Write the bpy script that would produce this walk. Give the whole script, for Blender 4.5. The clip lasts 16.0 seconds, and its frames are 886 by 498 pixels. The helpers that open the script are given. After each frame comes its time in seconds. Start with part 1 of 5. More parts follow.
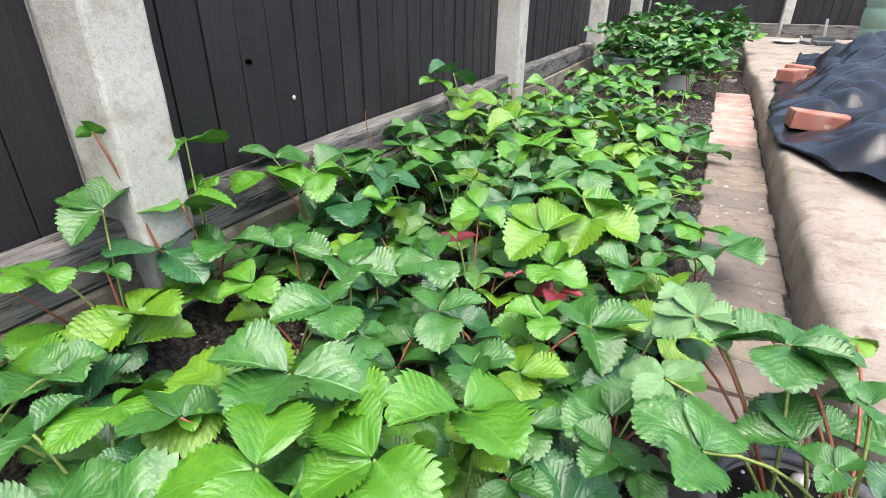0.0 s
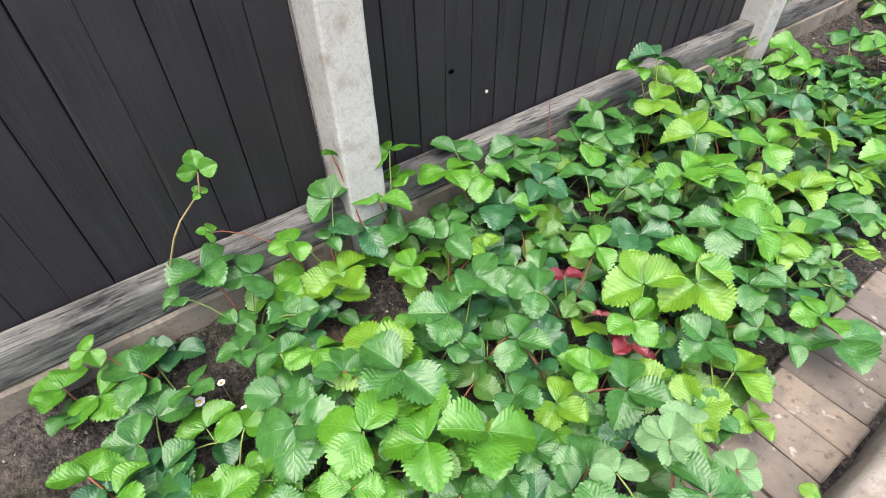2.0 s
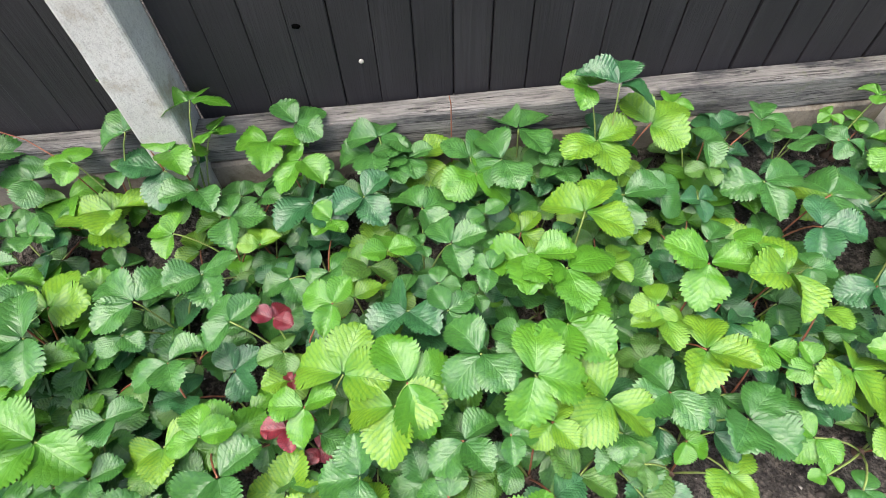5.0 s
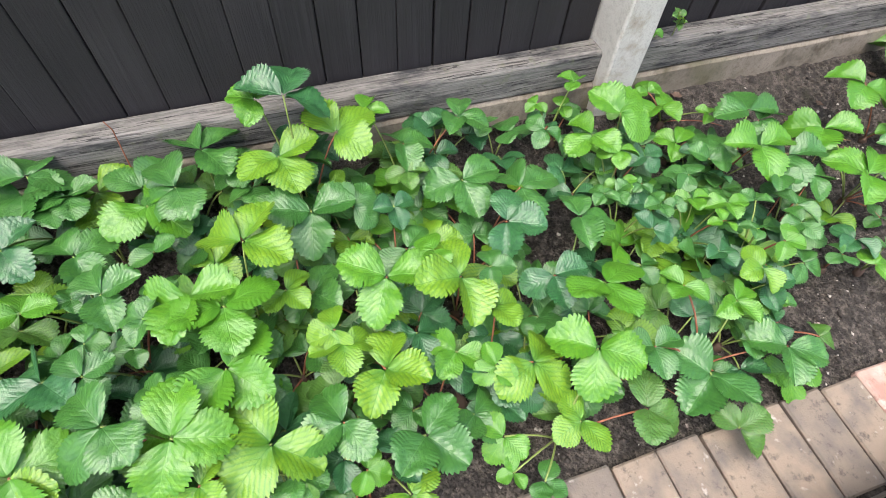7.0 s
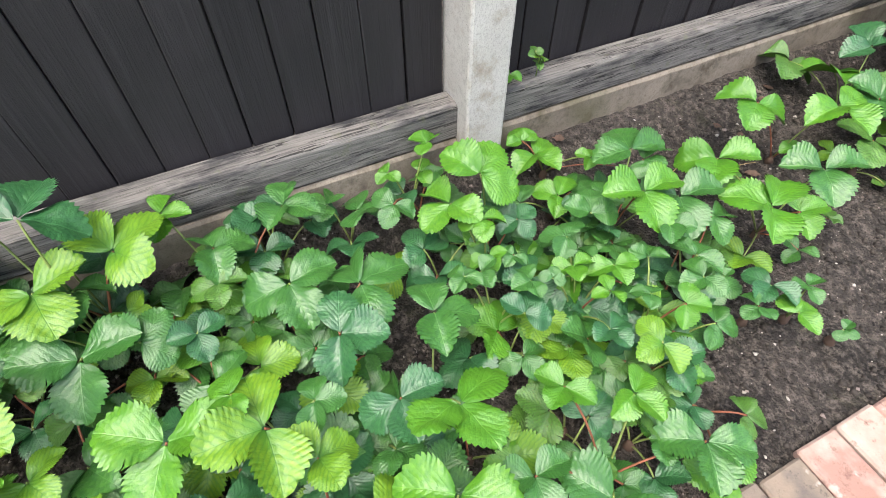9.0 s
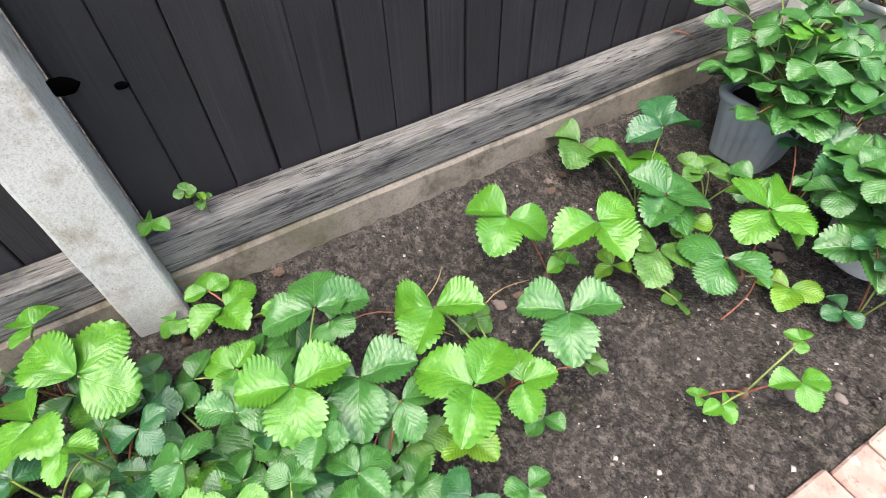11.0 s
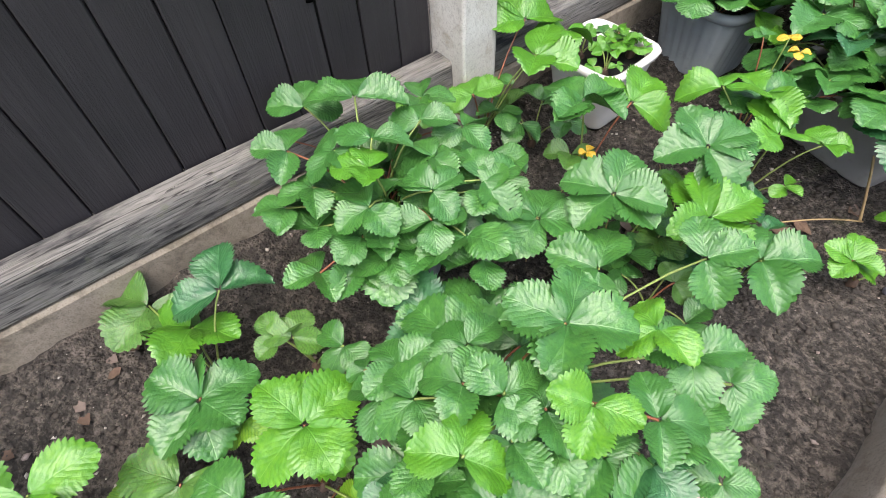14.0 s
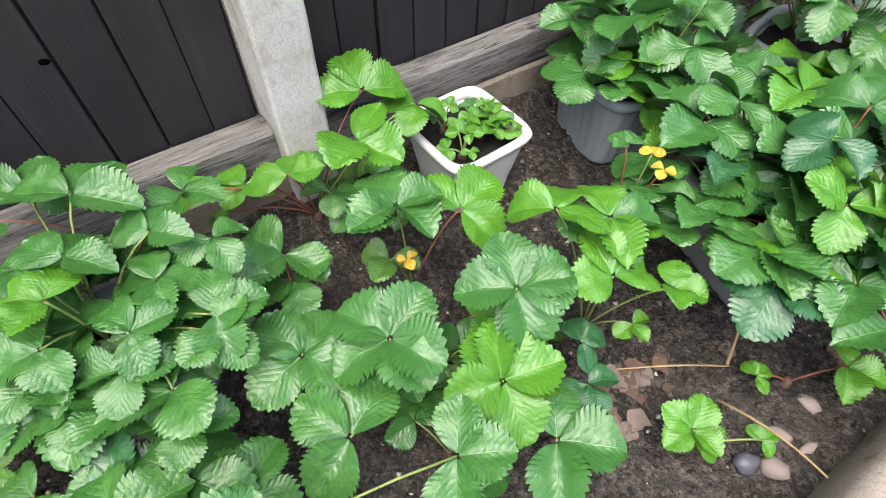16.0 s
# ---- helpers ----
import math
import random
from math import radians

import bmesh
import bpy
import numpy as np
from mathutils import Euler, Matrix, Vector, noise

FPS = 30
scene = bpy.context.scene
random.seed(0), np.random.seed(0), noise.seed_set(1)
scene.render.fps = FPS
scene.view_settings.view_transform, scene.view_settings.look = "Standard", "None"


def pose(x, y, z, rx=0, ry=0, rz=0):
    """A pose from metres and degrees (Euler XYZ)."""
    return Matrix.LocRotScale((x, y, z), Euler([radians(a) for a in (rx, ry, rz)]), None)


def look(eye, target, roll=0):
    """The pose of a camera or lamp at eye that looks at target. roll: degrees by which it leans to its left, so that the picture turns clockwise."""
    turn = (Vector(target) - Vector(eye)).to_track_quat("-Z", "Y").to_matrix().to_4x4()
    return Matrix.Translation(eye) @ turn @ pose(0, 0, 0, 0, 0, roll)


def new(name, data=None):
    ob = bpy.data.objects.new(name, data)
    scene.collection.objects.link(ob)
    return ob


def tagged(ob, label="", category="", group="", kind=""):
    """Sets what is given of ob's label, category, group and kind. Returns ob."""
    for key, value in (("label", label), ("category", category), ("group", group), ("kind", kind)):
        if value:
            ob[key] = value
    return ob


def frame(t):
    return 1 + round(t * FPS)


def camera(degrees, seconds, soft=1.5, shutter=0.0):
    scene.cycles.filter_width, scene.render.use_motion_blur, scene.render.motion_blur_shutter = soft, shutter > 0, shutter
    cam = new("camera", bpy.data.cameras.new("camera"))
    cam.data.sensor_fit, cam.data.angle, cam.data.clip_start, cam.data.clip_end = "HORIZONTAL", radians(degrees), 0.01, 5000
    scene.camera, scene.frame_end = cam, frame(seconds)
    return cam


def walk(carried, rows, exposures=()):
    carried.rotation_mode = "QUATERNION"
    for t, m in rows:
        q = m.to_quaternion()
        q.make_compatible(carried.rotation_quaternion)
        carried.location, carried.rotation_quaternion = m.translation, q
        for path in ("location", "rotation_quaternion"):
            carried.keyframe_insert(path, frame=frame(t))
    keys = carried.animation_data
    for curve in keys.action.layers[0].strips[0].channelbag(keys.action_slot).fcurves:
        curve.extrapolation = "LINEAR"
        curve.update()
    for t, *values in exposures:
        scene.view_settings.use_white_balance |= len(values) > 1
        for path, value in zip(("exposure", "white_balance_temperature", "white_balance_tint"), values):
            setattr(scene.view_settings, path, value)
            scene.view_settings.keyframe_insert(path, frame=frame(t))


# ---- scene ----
cam = camera(81.5, 16.0, soft=0.7)
PATH = [
    (0, (0.804, -0.459, 0.626), (0.014, 1.138, -0.283), 0.6),
    (0.5, (0.811, -0.422, 0.633), (-0.042, 1.065, -0.397), 1.7),
    (1, (0.81, -0.398, 0.709), (-0.144, 0.902, -0.474), 2.0),
    (1.5, (0.855, -0.433, 0.928), (-0.2, 0.628, -0.398), 0.9),
    (2, (0.949, -0.372, 1.103), (-0.218, 0.45, -0.299), -1.5),
    (2.5, (1.084, -0.168, 1.136), (-0.144, 0.447, -0.318), -3.2),
    (3, (1.088, 0.028, 1.15), (-0.18, 0.456, -0.336), -4.5),
    (3.5, (1.082, 0.262, 1.162), (-0.178, 0.54, -0.367), -4.4),
    (3.7, (1.071, 0.338, 1.148), (-0.181, 0.562, -0.396), -4.3),
    (5.8, (0.914, 0.802, 1.087), (-0.171, 0.933, -0.588), 0.7),
    (6, (0.915, 0.86, 1.087), (-0.163, 1.05, -0.587), 2.1),
    (6.5, (0.936, 1.009, 1.075), (-0.123, 1.33, -0.59), 4.2),
    (7, (0.949, 1.105, 1.071), (-0.098, 1.537, -0.577), 4.7),
    (7.5, (0.961, 1.14, 1.071), (-0.095, 1.674, -0.541), 4.6),
    (8, (0.919, 1.195, 1.036), (-0.169, 1.776, -0.539), 3.2),
    (8.2, (0.884, 1.238, 1.021), (-0.206, 1.809, -0.555), 2.1),
    (10.3, (0.805, 1.939, 0.939), (-0.351, 2.524, -0.584), -1.4),
    (10.5, (0.789, 2.029, 0.953), (-0.354, 2.632, -0.573), -1.4),
    (11, (0.776, 2.197, 0.957), (-0.361, 2.826, -0.565), -2.3),
    (11.5, (0.797, 2.422, 0.972), (-0.316, 3.113, -0.54), -2.1),
    (12, (0.797, 2.607, 0.991), (-0.273, 3.358, -0.522), -2.0),
    (12.5, (0.797, 2.741, 0.972), (-0.238, 3.531, -0.547), -2.4),
    (13, (0.8, 2.923, 0.988), (-0.201, 3.708, -0.556), -3.2),
    (13.5, (0.81, 3.037, 0.982), (-0.182, 3.798, -0.579), -3.9),
    (14, (0.826, 3.174, 0.96), (-0.171, 3.885, -0.622), -3.9),
    (14.5, (0.847, 3.337, 0.951), (-0.136, 4.013, -0.654), -2.4),
    (15, (0.832, 3.43, 0.949), (-0.143, 4.081, -0.671), -0.6),
    (15.5, (0.8, 3.558, 0.95), (-0.164, 4.231, -0.667), 1.7),
    (16, (0.818, 3.668, 0.961), (-0.151, 4.372, -0.641), 2.0),
]
walk(cam, [(t, look(eye, target, roll)) for t, eye, target, roll in PATH], [(0, 1.70), (2.5, 1.65), (8, 1.62), (10.3, 1.82), (12.2, 1.86), (13.4, 1.70), (16, 1.66)])

# ---- light: bright overcast sky ----
SUN_EL, SUN_AZ = radians(72), radians(140)
world = bpy.data.worlds.new("overcast_sky")
scene.world = world
world.use_nodes = True
_n = world.node_tree.nodes
_bg = _n["Background"]
_sky = _n.new("ShaderNodeTexSky")
_sky.sky_type = "NISHITA"
_sky.sun_disc = False
_sky.sun_elevation, _sky.sun_rotation = SUN_EL, SUN_AZ
_sky.air_density, _sky.dust_density, _sky.ozone_density = 1.0, 5.0, 1.0
world.node_tree.links.new(_sky.outputs[0], _bg.inputs[0])
_bg.inputs[1].default_value = 0.128
sun = new("sun", bpy.data.lights.new("sun", "SUN"))
sun.data.energy, sun.data.angle, sun.data.color = 1.1, radians(60), (1.0, 0.99, 0.97)
sun.rotation_euler = Vector((math.sin(SUN_AZ) * math.cos(SUN_EL), math.cos(SUN_AZ) * math.cos(SUN_EL), math.sin(SUN_EL))).to_track_quat("Z", "Y").to_euler()


# ---- material tools ----
class Mat:
    """A node material with short calls for nodes and links."""

    def __init__(self, name, rough=0.7, spec=0.4):
        self.m = bpy.data.materials.new(name)
        self.m.use_nodes = True
        self.t = self.m.node_tree
        self.b = self.t.nodes["Principled BSDF"]
        self.b.inputs["Roughness"].default_value = rough
        self.b.inputs["Specular IOR Level"].default_value = spec
        self.tc = self.t.nodes.new("ShaderNodeTexCoord")
        self.info = self.t.nodes.new("ShaderNodeObjectInfo")
        self.pos = self.tc.outputs["Object"]

    def put(self, sock, v):
        if hasattr(v, "links"):
            self.t.links.new(v, sock)
        elif isinstance(v, (tuple, list)):
            sock.default_value = (*v, 1) if len(v) == 3 and len(sock.default_value) == 4 else v
        else:
            sock.default_value = v

    def world_pos(self):
        g = self.t.nodes.new("ShaderNodeNewGeometry")
        return g.outputs["Position"]

    def shifted(self, vec, amount=37.0):
        """The vector moved by the object's random number, so that alike pieces differ."""
        n = self.t.nodes.new("ShaderNodeVectorMath")
        n.operation = "ADD"
        c = self.t.nodes.new("ShaderNodeCombineXYZ")
        k = self.math("MULTIPLY", self.info.outputs["Random"], amount)
        for i in range(3):
            self.put(c.inputs[i], k)
        self.put(n.inputs[0], vec)
        self.put(n.inputs[1], c.outputs[0])
        return n.outputs[0]

    def scaled(self, vec, s):
        n = self.t.nodes.new("ShaderNodeVectorMath")
        n.operation = "MULTIPLY"
        self.put(n.inputs[0], vec)
        n.inputs[1].default_value = s
        return n.outputs[0]

    def noise(self, vec, scale, detail=4, rough=0.55, dist=0.0):
        n = self.t.nodes.new("ShaderNodeTexNoise")
        self.put(n.inputs["Vector"], vec)
        n.inputs["Scale"].default_value, n.inputs["Detail"].default_value = scale, detail
        n.inputs["Roughness"].default_value, n.inputs["Distortion"].default_value = rough, dist
        return n.outputs[0]

    def voronoi(self, vec, scale, out=0):
        n = self.t.nodes.new("ShaderNodeTexVoronoi")
        self.put(n.inputs["Vector"], vec)
        n.inputs["Scale"].default_value = scale
        return n.outputs[out]

    def math(self, op, a, b=0.0, clamp=False):
        n = self.t.nodes.new("ShaderNodeMath")
        n.operation, n.use_clamp = op, clamp
        self.put(n.inputs[0], a)
        self.put(n.inputs[1], b)
        return n.outputs[0]

    def ramp(self, f, lo, hi):
        n = self.t.nodes.new("ShaderNodeMapRange")
        self.put(n.inputs[0], f)
        n.inputs[1].default_value, n.inputs[2].default_value = lo, hi
        return n.outputs[0]

    def mix(self, f, a, b, mode="MIX"):
        n = self.t.nodes.new("ShaderNodeMix")
        n.data_type, n.blend_type = "RGBA", mode
        self.put(n.inputs["Factor"], f)
        self.put(n.inputs["A"], a)
        self.put(n.inputs["B"], b)
        return n.outputs["Result"]

    def color(self, v):
        self.put(self.b.inputs["Base Color"], v)
        return self

    def rough(self, v):
        self.put(self.b.inputs["Roughness"], v)
        return self

    def bump(self, h, strength=0.3, dist=0.01):
        n = self.t.nodes.new("ShaderNodeBump")
        self.put(n.inputs["Height"], h)
        n.inputs["Strength"].default_value, n.inputs["Distance"].default_value = strength, dist
        self.t.links.new(n.outputs[0], self.b.inputs["Normal"])
        return self


def plain(name, col, rough=0.5, vary=0.25, scale=40, bump=0.15, metal=0.0):
    """A painted, moulded or raw surface with cloudy variation, dirt and fine relief."""
    k = Mat(name, rough)
    v = k.shifted(k.pos)
    c = k.mix(k.ramp(k.noise(v, scale * 0.2), 0.35, 0.7), col, tuple(x * (1 - vary) for x in col))
    c = k.mix(k.ramp(k.noise(v, scale * 2, 6), 0.55, 0.75), c, tuple(x * (1 - vary * 0.8) for x in col))
    k.color(c).bump(k.noise(v, scale * 4, 5), bump, 0.002)
    k.b.inputs["Metallic"].default_value = metal
    return k.m


def m_boards():
    k = Mat("dark_stained_boards", 0.62, 0.35)
    v = k.shifted(k.pos)
    grain = k.noise(k.scaled(v, (60, 60, 2.2)), 1.6, 6, 0.6, 0.4)
    cloud = k.noise(v, 4.5, 4)
    c = k.mix(k.ramp(cloud, 0.3, 0.75), (0.0165, 0.0152, 0.0172), (0.030, 0.0270, 0.0295))
    c = k.mix(k.ramp(grain, 0.5, 0.8), c, (0.038, 0.036, 0.039))
    c = k.mix(k.ramp(k.info.outputs["Random"], 0, 1), c, k.mix(0.5, c, (0.011, 0.010, 0.012)))
    k.color(c).rough(k.math("ADD", k.math("MULTIPLY", grain, 0.3), 0.45))
    return k.bump(k.math("ADD", grain, k.math("MULTIPLY", k.noise(v, 300, 2), 0.3)), 0.7, 0.004).m


def m_timber():
    k = Mat("weathered_grey_timber", 0.88, 0.2)
    v = k.shifted(k.pos)
    grain = k.noise(k.scaled(v, (60, 4.5, 80)), 1.6, 8, 0.68, 0.7)
    fine = k.noise(k.scaled(v, (240, 9, 300)), 1.2, 5, 0.65)
    c = k.mix(k.ramp(grain, 0.34, 0.68), (0.135, 0.128, 0.118), (0.265, 0.252, 0.232))
    c = k.mix(k.ramp(fine, 0.5, 0.64), c, (0.10, 0.094, 0.088))
    c = k.mix(k.ramp(k.noise(k.scaled(v, (8, 2.6, 14)), 1.8, 6, 0.65), 0.5, 0.66), c, (0.034, 0.034, 0.037))
    crack = k.math("LESS_THAN", k.math("ABSOLUTE", k.math("SUBTRACT", k.noise(k.scaled(v, (30, 1.4, 46)), 1.3, 3), 0.5)), 0.009)
    c = k.mix(k.math("MULTIPLY", crack, 0.75), c, (0.012, 0.011, 0.011))
    c = k.mix(k.math("MULTIPLY", k.ramp(k.noise(v, 30, 4), 0.6, 0.7), 0.35), c, (0.13, 0.14, 0.075))
    k.color(c)
    return k.bump(k.math("SUBTRACT", k.math("ADD", grain, fine), crack), 0.7, 0.004).m


def m_concrete(name, a, b, stain, pits=True, moss=0.0):
    k = Mat(name, 0.9, 0.2)
    v = k.world_pos()
    c = k.mix(k.ramp(k.noise(v, 7, 5), 0.3, 0.7), a, b)
    c = k.mix(k.ramp(k.noise(v, 13, 6, 0.65), 0.52, 0.7), c, stain)
    c = k.mix(k.math("MULTIPLY", k.ramp(k.noise(v, 90, 4), 0.5, 0.75), 0.5), c, tuple(x * 0.6 for x in a))
    speck = k.voronoi(v, 120, 0)
    dots = k.math("LESS_THAN", speck, k.ramp(k.noise(v, 30, 2), 0.45, 2.2))
    c = k.mix(k.math("MULTIPLY", dots, 0.8), c, (0.10, 0.088, 0.075))
    c = k.mix(k.math("MULTIPLY", k.ramp(k.noise(v, 320, 3), 0.52, 0.66), 0.45), c, tuple(x * 0.5 for x in a))
    if moss:
        c = k.mix(k.math("MULTIPLY", k.ramp(k.noise(v, 5, 6), 0.55, 0.7), moss), c, (0.07, 0.075, 0.03))
    k.color(c)
    h = k.math("SUBTRACT", k.noise(v, 160, 5), k.math("MULTIPLY", dots, 0.9))
    return k.bump(h, 0.5, 0.003).m


def m_soil():
    k = Mat("damp_garden_soil", 0.9, 0.3)
    v = k.world_pos()
    c = k.mix(k.ramp(k.noise(v, 4, 5), 0.35, 0.7), (0.020, 0.017, 0.0145), (0.070, 0.060, 0.052))
    c = k.mix(k.ramp(k.noise(v, 48, 6, 0.75), 0.46, 0.62), c, (0.145, 0.124, 0.105))
    c = k.mix(k.ramp(k.noise(v, 75, 5, 0.7), 0.55, 0.66), c, (0.010, 0.008, 0.007))
    chips = k.math("LESS_THAN", k.voronoi(v, 85, 0), k.ramp(k.noise(v, 20, 3), 0.52, 2.4))
    c = k.mix(k.math("MULTIPLY", chips, 0.45), c, (0.26, 0.225, 0.185))
    c = k.mix(k.math("MULTIPLY", k.ramp(k.noise(v, 9, 6), 0.6, 0.72), 0.4), c, (0.055, 0.062, 0.020))
    k.color(c)
    return k.bump(k.math("ADD", k.noise(v, 60, 7, 0.75), k.math("MULTIPLY", k.voronoi(v, 150, 0), 0.6)), 1.0, 0.014).m


def m_brick(name, a, b, c2):
    k = Mat(name, 0.88, 0.2)
    v = k.shifted(k.pos)
    c = k.mix(k.info.outputs["Random"], a, b)
    c = k.mix(k.ramp(k.noise(v, 14, 5), 0.45, 0.7), c, c2)
    c = k.mix(k.ramp(k.noise(v, 45, 6, 0.7), 0.55, 0.72), c, tuple(x * 0.5 for x in a))
    c = k.mix(k.math("MULTIPLY", k.ramp(k.noise(v, 24, 4), 0.63, 0.7), 0.6), c, (0.5, 0.47, 0.42))
    k.color(c)
    return k.bump(k.noise(v, 150, 6, 0.7), 0.5, 0.004).m


def m_leaf(name, blade, deep, vein, gloss=0.36, mottled=0.0, spot=None):
    """A pleated leaf: side veins run out from the midrib along the map of each leaflet."""
    k = Mat(name, gloss, 0.65)
    uv = k.t.nodes.new("ShaderNodeSeparateXYZ")
    k.t.links.new(k.tc.outputs["UV"], uv.inputs[0])
    u, s = uv.outputs[0], uv.outputs[1]
    side = k.math("ABSOLUTE", k.math("SUBTRACT", s, 0.5))
    v = k.shifted(k.pos)
    bend = k.math("MULTIPLY", k.math("SUBTRACT", k.noise(v, 9, 2), 0.5), 0.12)
    phase = k.math("MULTIPLY", k.math("SUBTRACT", k.math("ADD", u, bend), k.math("MULTIPLY", side, 1.35)), 7.0)
    tri = k.math("ABSOLUTE", k.math("SUBTRACT", k.math("FRACT", phase), 0.5))
    line = k.math("MULTIPLY", k.ramp(tri, 0.085, 0.0), 1.0, True)
    mid = k.math("MULTIPLY", k.ramp(side, 0.014, 0.0), 1.0, True)
    veins = k.math("MAXIMUM", line, mid)
    broad = k.noise(v, 9, 3)
    c = k.mix(k.ramp(broad, 0.35, 0.68), deep, blade)
    c = k.mix(k.info.outputs["Random"], c, k.mix(0.6, c, deep))
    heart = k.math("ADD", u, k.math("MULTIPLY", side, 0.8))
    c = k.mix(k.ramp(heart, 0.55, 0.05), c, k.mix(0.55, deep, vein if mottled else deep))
    if mottled:
        c = k.mix(k.math("MULTIPLY", k.ramp(tri, 0.30, 0.0), mottled), c, vein)
    # vein grooves darkened in the colour too: painted crease shade, fading towards the margin
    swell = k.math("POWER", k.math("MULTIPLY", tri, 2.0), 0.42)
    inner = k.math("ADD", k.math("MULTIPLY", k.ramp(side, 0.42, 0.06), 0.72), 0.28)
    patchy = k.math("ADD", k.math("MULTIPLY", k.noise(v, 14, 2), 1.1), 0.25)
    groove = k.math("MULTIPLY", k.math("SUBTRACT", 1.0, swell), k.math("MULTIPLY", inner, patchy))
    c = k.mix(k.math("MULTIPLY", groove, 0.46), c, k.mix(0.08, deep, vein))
    c = k.mix(k.math("MULTIPLY", mid, 0.45), c, vein)
    if spot:
        c = k.mix(k.ramp(k.noise(v, 30, 5), 0.6, 0.7), c, spot)
    k.color(c)
    fine = k.noise(k.scaled(k.tc.outputs["UV"], (30, 24, 1)), 1.0, 3)
    h = k.math("SUBTRACT", k.math("MULTIPLY", fine, 0.9), k.math("ADD", k.math("MULTIPLY", mid, 0.8), groove))
    k.bump(h, 0.26, 0.004)
    k.rough(k.math("ADD", k.math("MULTIPLY", k.noise(v, 50, 3), 0.3), gloss - 0.13))
    thin = k.t.nodes.new("ShaderNodeBsdfTranslucent")
    k.put(thin.inputs[0], k.mix(0.5, c, tuple(min(1, x * 1.5) for x in blade)))
    add = k.t.nodes.new("ShaderNodeMixShader")
    add.inputs[0].default_value = 0.06
    out = k.t.nodes["Material Output"]
    k.t.links.new(k.b.outputs[0], add.inputs[1])
    k.t.links.new(thin.outputs[0], add.inputs[2])
    k.t.links.new(add.outputs[0], out.inputs[0])
    return k.m


BOARDS, TIMBER, SOIL = m_boards(), m_timber(), m_soil()
POSTC = m_concrete("pale_rough_concrete", (0.46, 0.44, 0.40), (0.57, 0.555, 0.52), (0.34, 0.29, 0.23))
BASEC = m_concrete("stained_concrete_base", (0.17, 0.145, 0.115), (0.27, 0.235, 0.19), (0.085, 0.072, 0.05), moss=0.5)
SLABC = m_concrete("worn_patio_concrete", (0.27, 0.23, 0.19), (0.37, 0.325, 0.28), (0.18, 0.14, 0.11), moss=0.25)
GREYB = m_brick("grey_buff_brick", (0.15, 0.13, 0.113), (0.25, 0.20, 0.155), (0.135, 0.118, 0.105))
REDB = m_brick("pale_red_brick", (0.33, 0.195, 0.16), (0.40, 0.29, 0.24), (0.45, 0.37, 0.315))
REDD = m_brick("red_brick", (0.35, 0.13, 0.10), (0.30, 0.12, 0.09), (0.40, 0.22, 0.17))
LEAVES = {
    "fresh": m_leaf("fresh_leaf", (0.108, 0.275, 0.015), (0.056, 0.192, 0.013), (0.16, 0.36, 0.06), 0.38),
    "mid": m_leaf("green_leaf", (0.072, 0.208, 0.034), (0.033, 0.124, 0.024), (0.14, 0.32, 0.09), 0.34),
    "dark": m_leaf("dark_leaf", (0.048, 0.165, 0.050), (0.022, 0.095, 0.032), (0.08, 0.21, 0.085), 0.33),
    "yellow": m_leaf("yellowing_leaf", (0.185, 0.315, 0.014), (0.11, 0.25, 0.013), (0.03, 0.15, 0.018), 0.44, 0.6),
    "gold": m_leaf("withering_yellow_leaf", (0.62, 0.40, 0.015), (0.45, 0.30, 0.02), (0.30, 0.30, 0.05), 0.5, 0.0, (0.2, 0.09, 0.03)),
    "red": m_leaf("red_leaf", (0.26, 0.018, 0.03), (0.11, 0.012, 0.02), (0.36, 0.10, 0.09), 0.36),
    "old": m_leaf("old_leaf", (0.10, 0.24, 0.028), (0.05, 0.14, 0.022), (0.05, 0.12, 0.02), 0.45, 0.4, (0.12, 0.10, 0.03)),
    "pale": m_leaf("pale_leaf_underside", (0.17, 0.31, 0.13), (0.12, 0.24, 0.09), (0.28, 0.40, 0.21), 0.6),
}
STALK = plain("green_stalk", (0.23, 0.30, 0.08), 0.5, 0.4, 60)
STALKR = plain("red_stalk", (0.30, 0.11, 0.06), 0.5, 0.4, 60)
STRAW = plain("dry_stalk", (0.38, 0.27, 0.13), 0.75, 0.45, 60)
DRY = plain("dead_brown_leaf", (0.115, 0.072, 0.050), 0.8, 0.5, 40, 0.4)
STONE = plain("garden_stone", (0.27, 0.22, 0.195), 0.85, 0.35, 40, 0.4)
FLINT = plain("dark_flint", (0.10, 0.10, 0.12), 0.35, 0.4, 60, 0.3)
GRIT = plain("pale_grit", (0.52, 0.48, 0.42), 0.85, 0.4, 200, 0.2)
GREYPOT = plain("grey_moulded_plastic", (0.34, 0.375, 0.385), 0.45, 0.3, 25, 0.1)
STONEPOT = plain("dirty_grey_plastic", (0.30, 0.29, 0.27), 0.6, 0.35, 25, 0.2)
WHITE = plain("dirty_white_plastic", (0.72, 0.71, 0.68), 0.4, 0.2, 25, 0.08)
COMPOST = plain("dark_compost", (0.010, 0.0085, 0.0075), 0.95, 0.5, 60, 0.9)
SHEET = plain("black_plastic_sheet", (0.016, 0.018, 0.023), 0.24, 0.3, 8, 0.12)
BUTT = plain("green_water_butt_plastic", (0.24, 0.37, 0.29), 0.5, 0.2, 12, 0.1)
# flat black without gloss, painted in for the shade inside knot holes
BLACK = plain("hole_shade_black", (0.002, 0.002, 0.002), 1.0, 0.2)
BLACK.node_tree.nodes["Principled BSDF"].inputs["Specular IOR Level"].default_value = 0.0
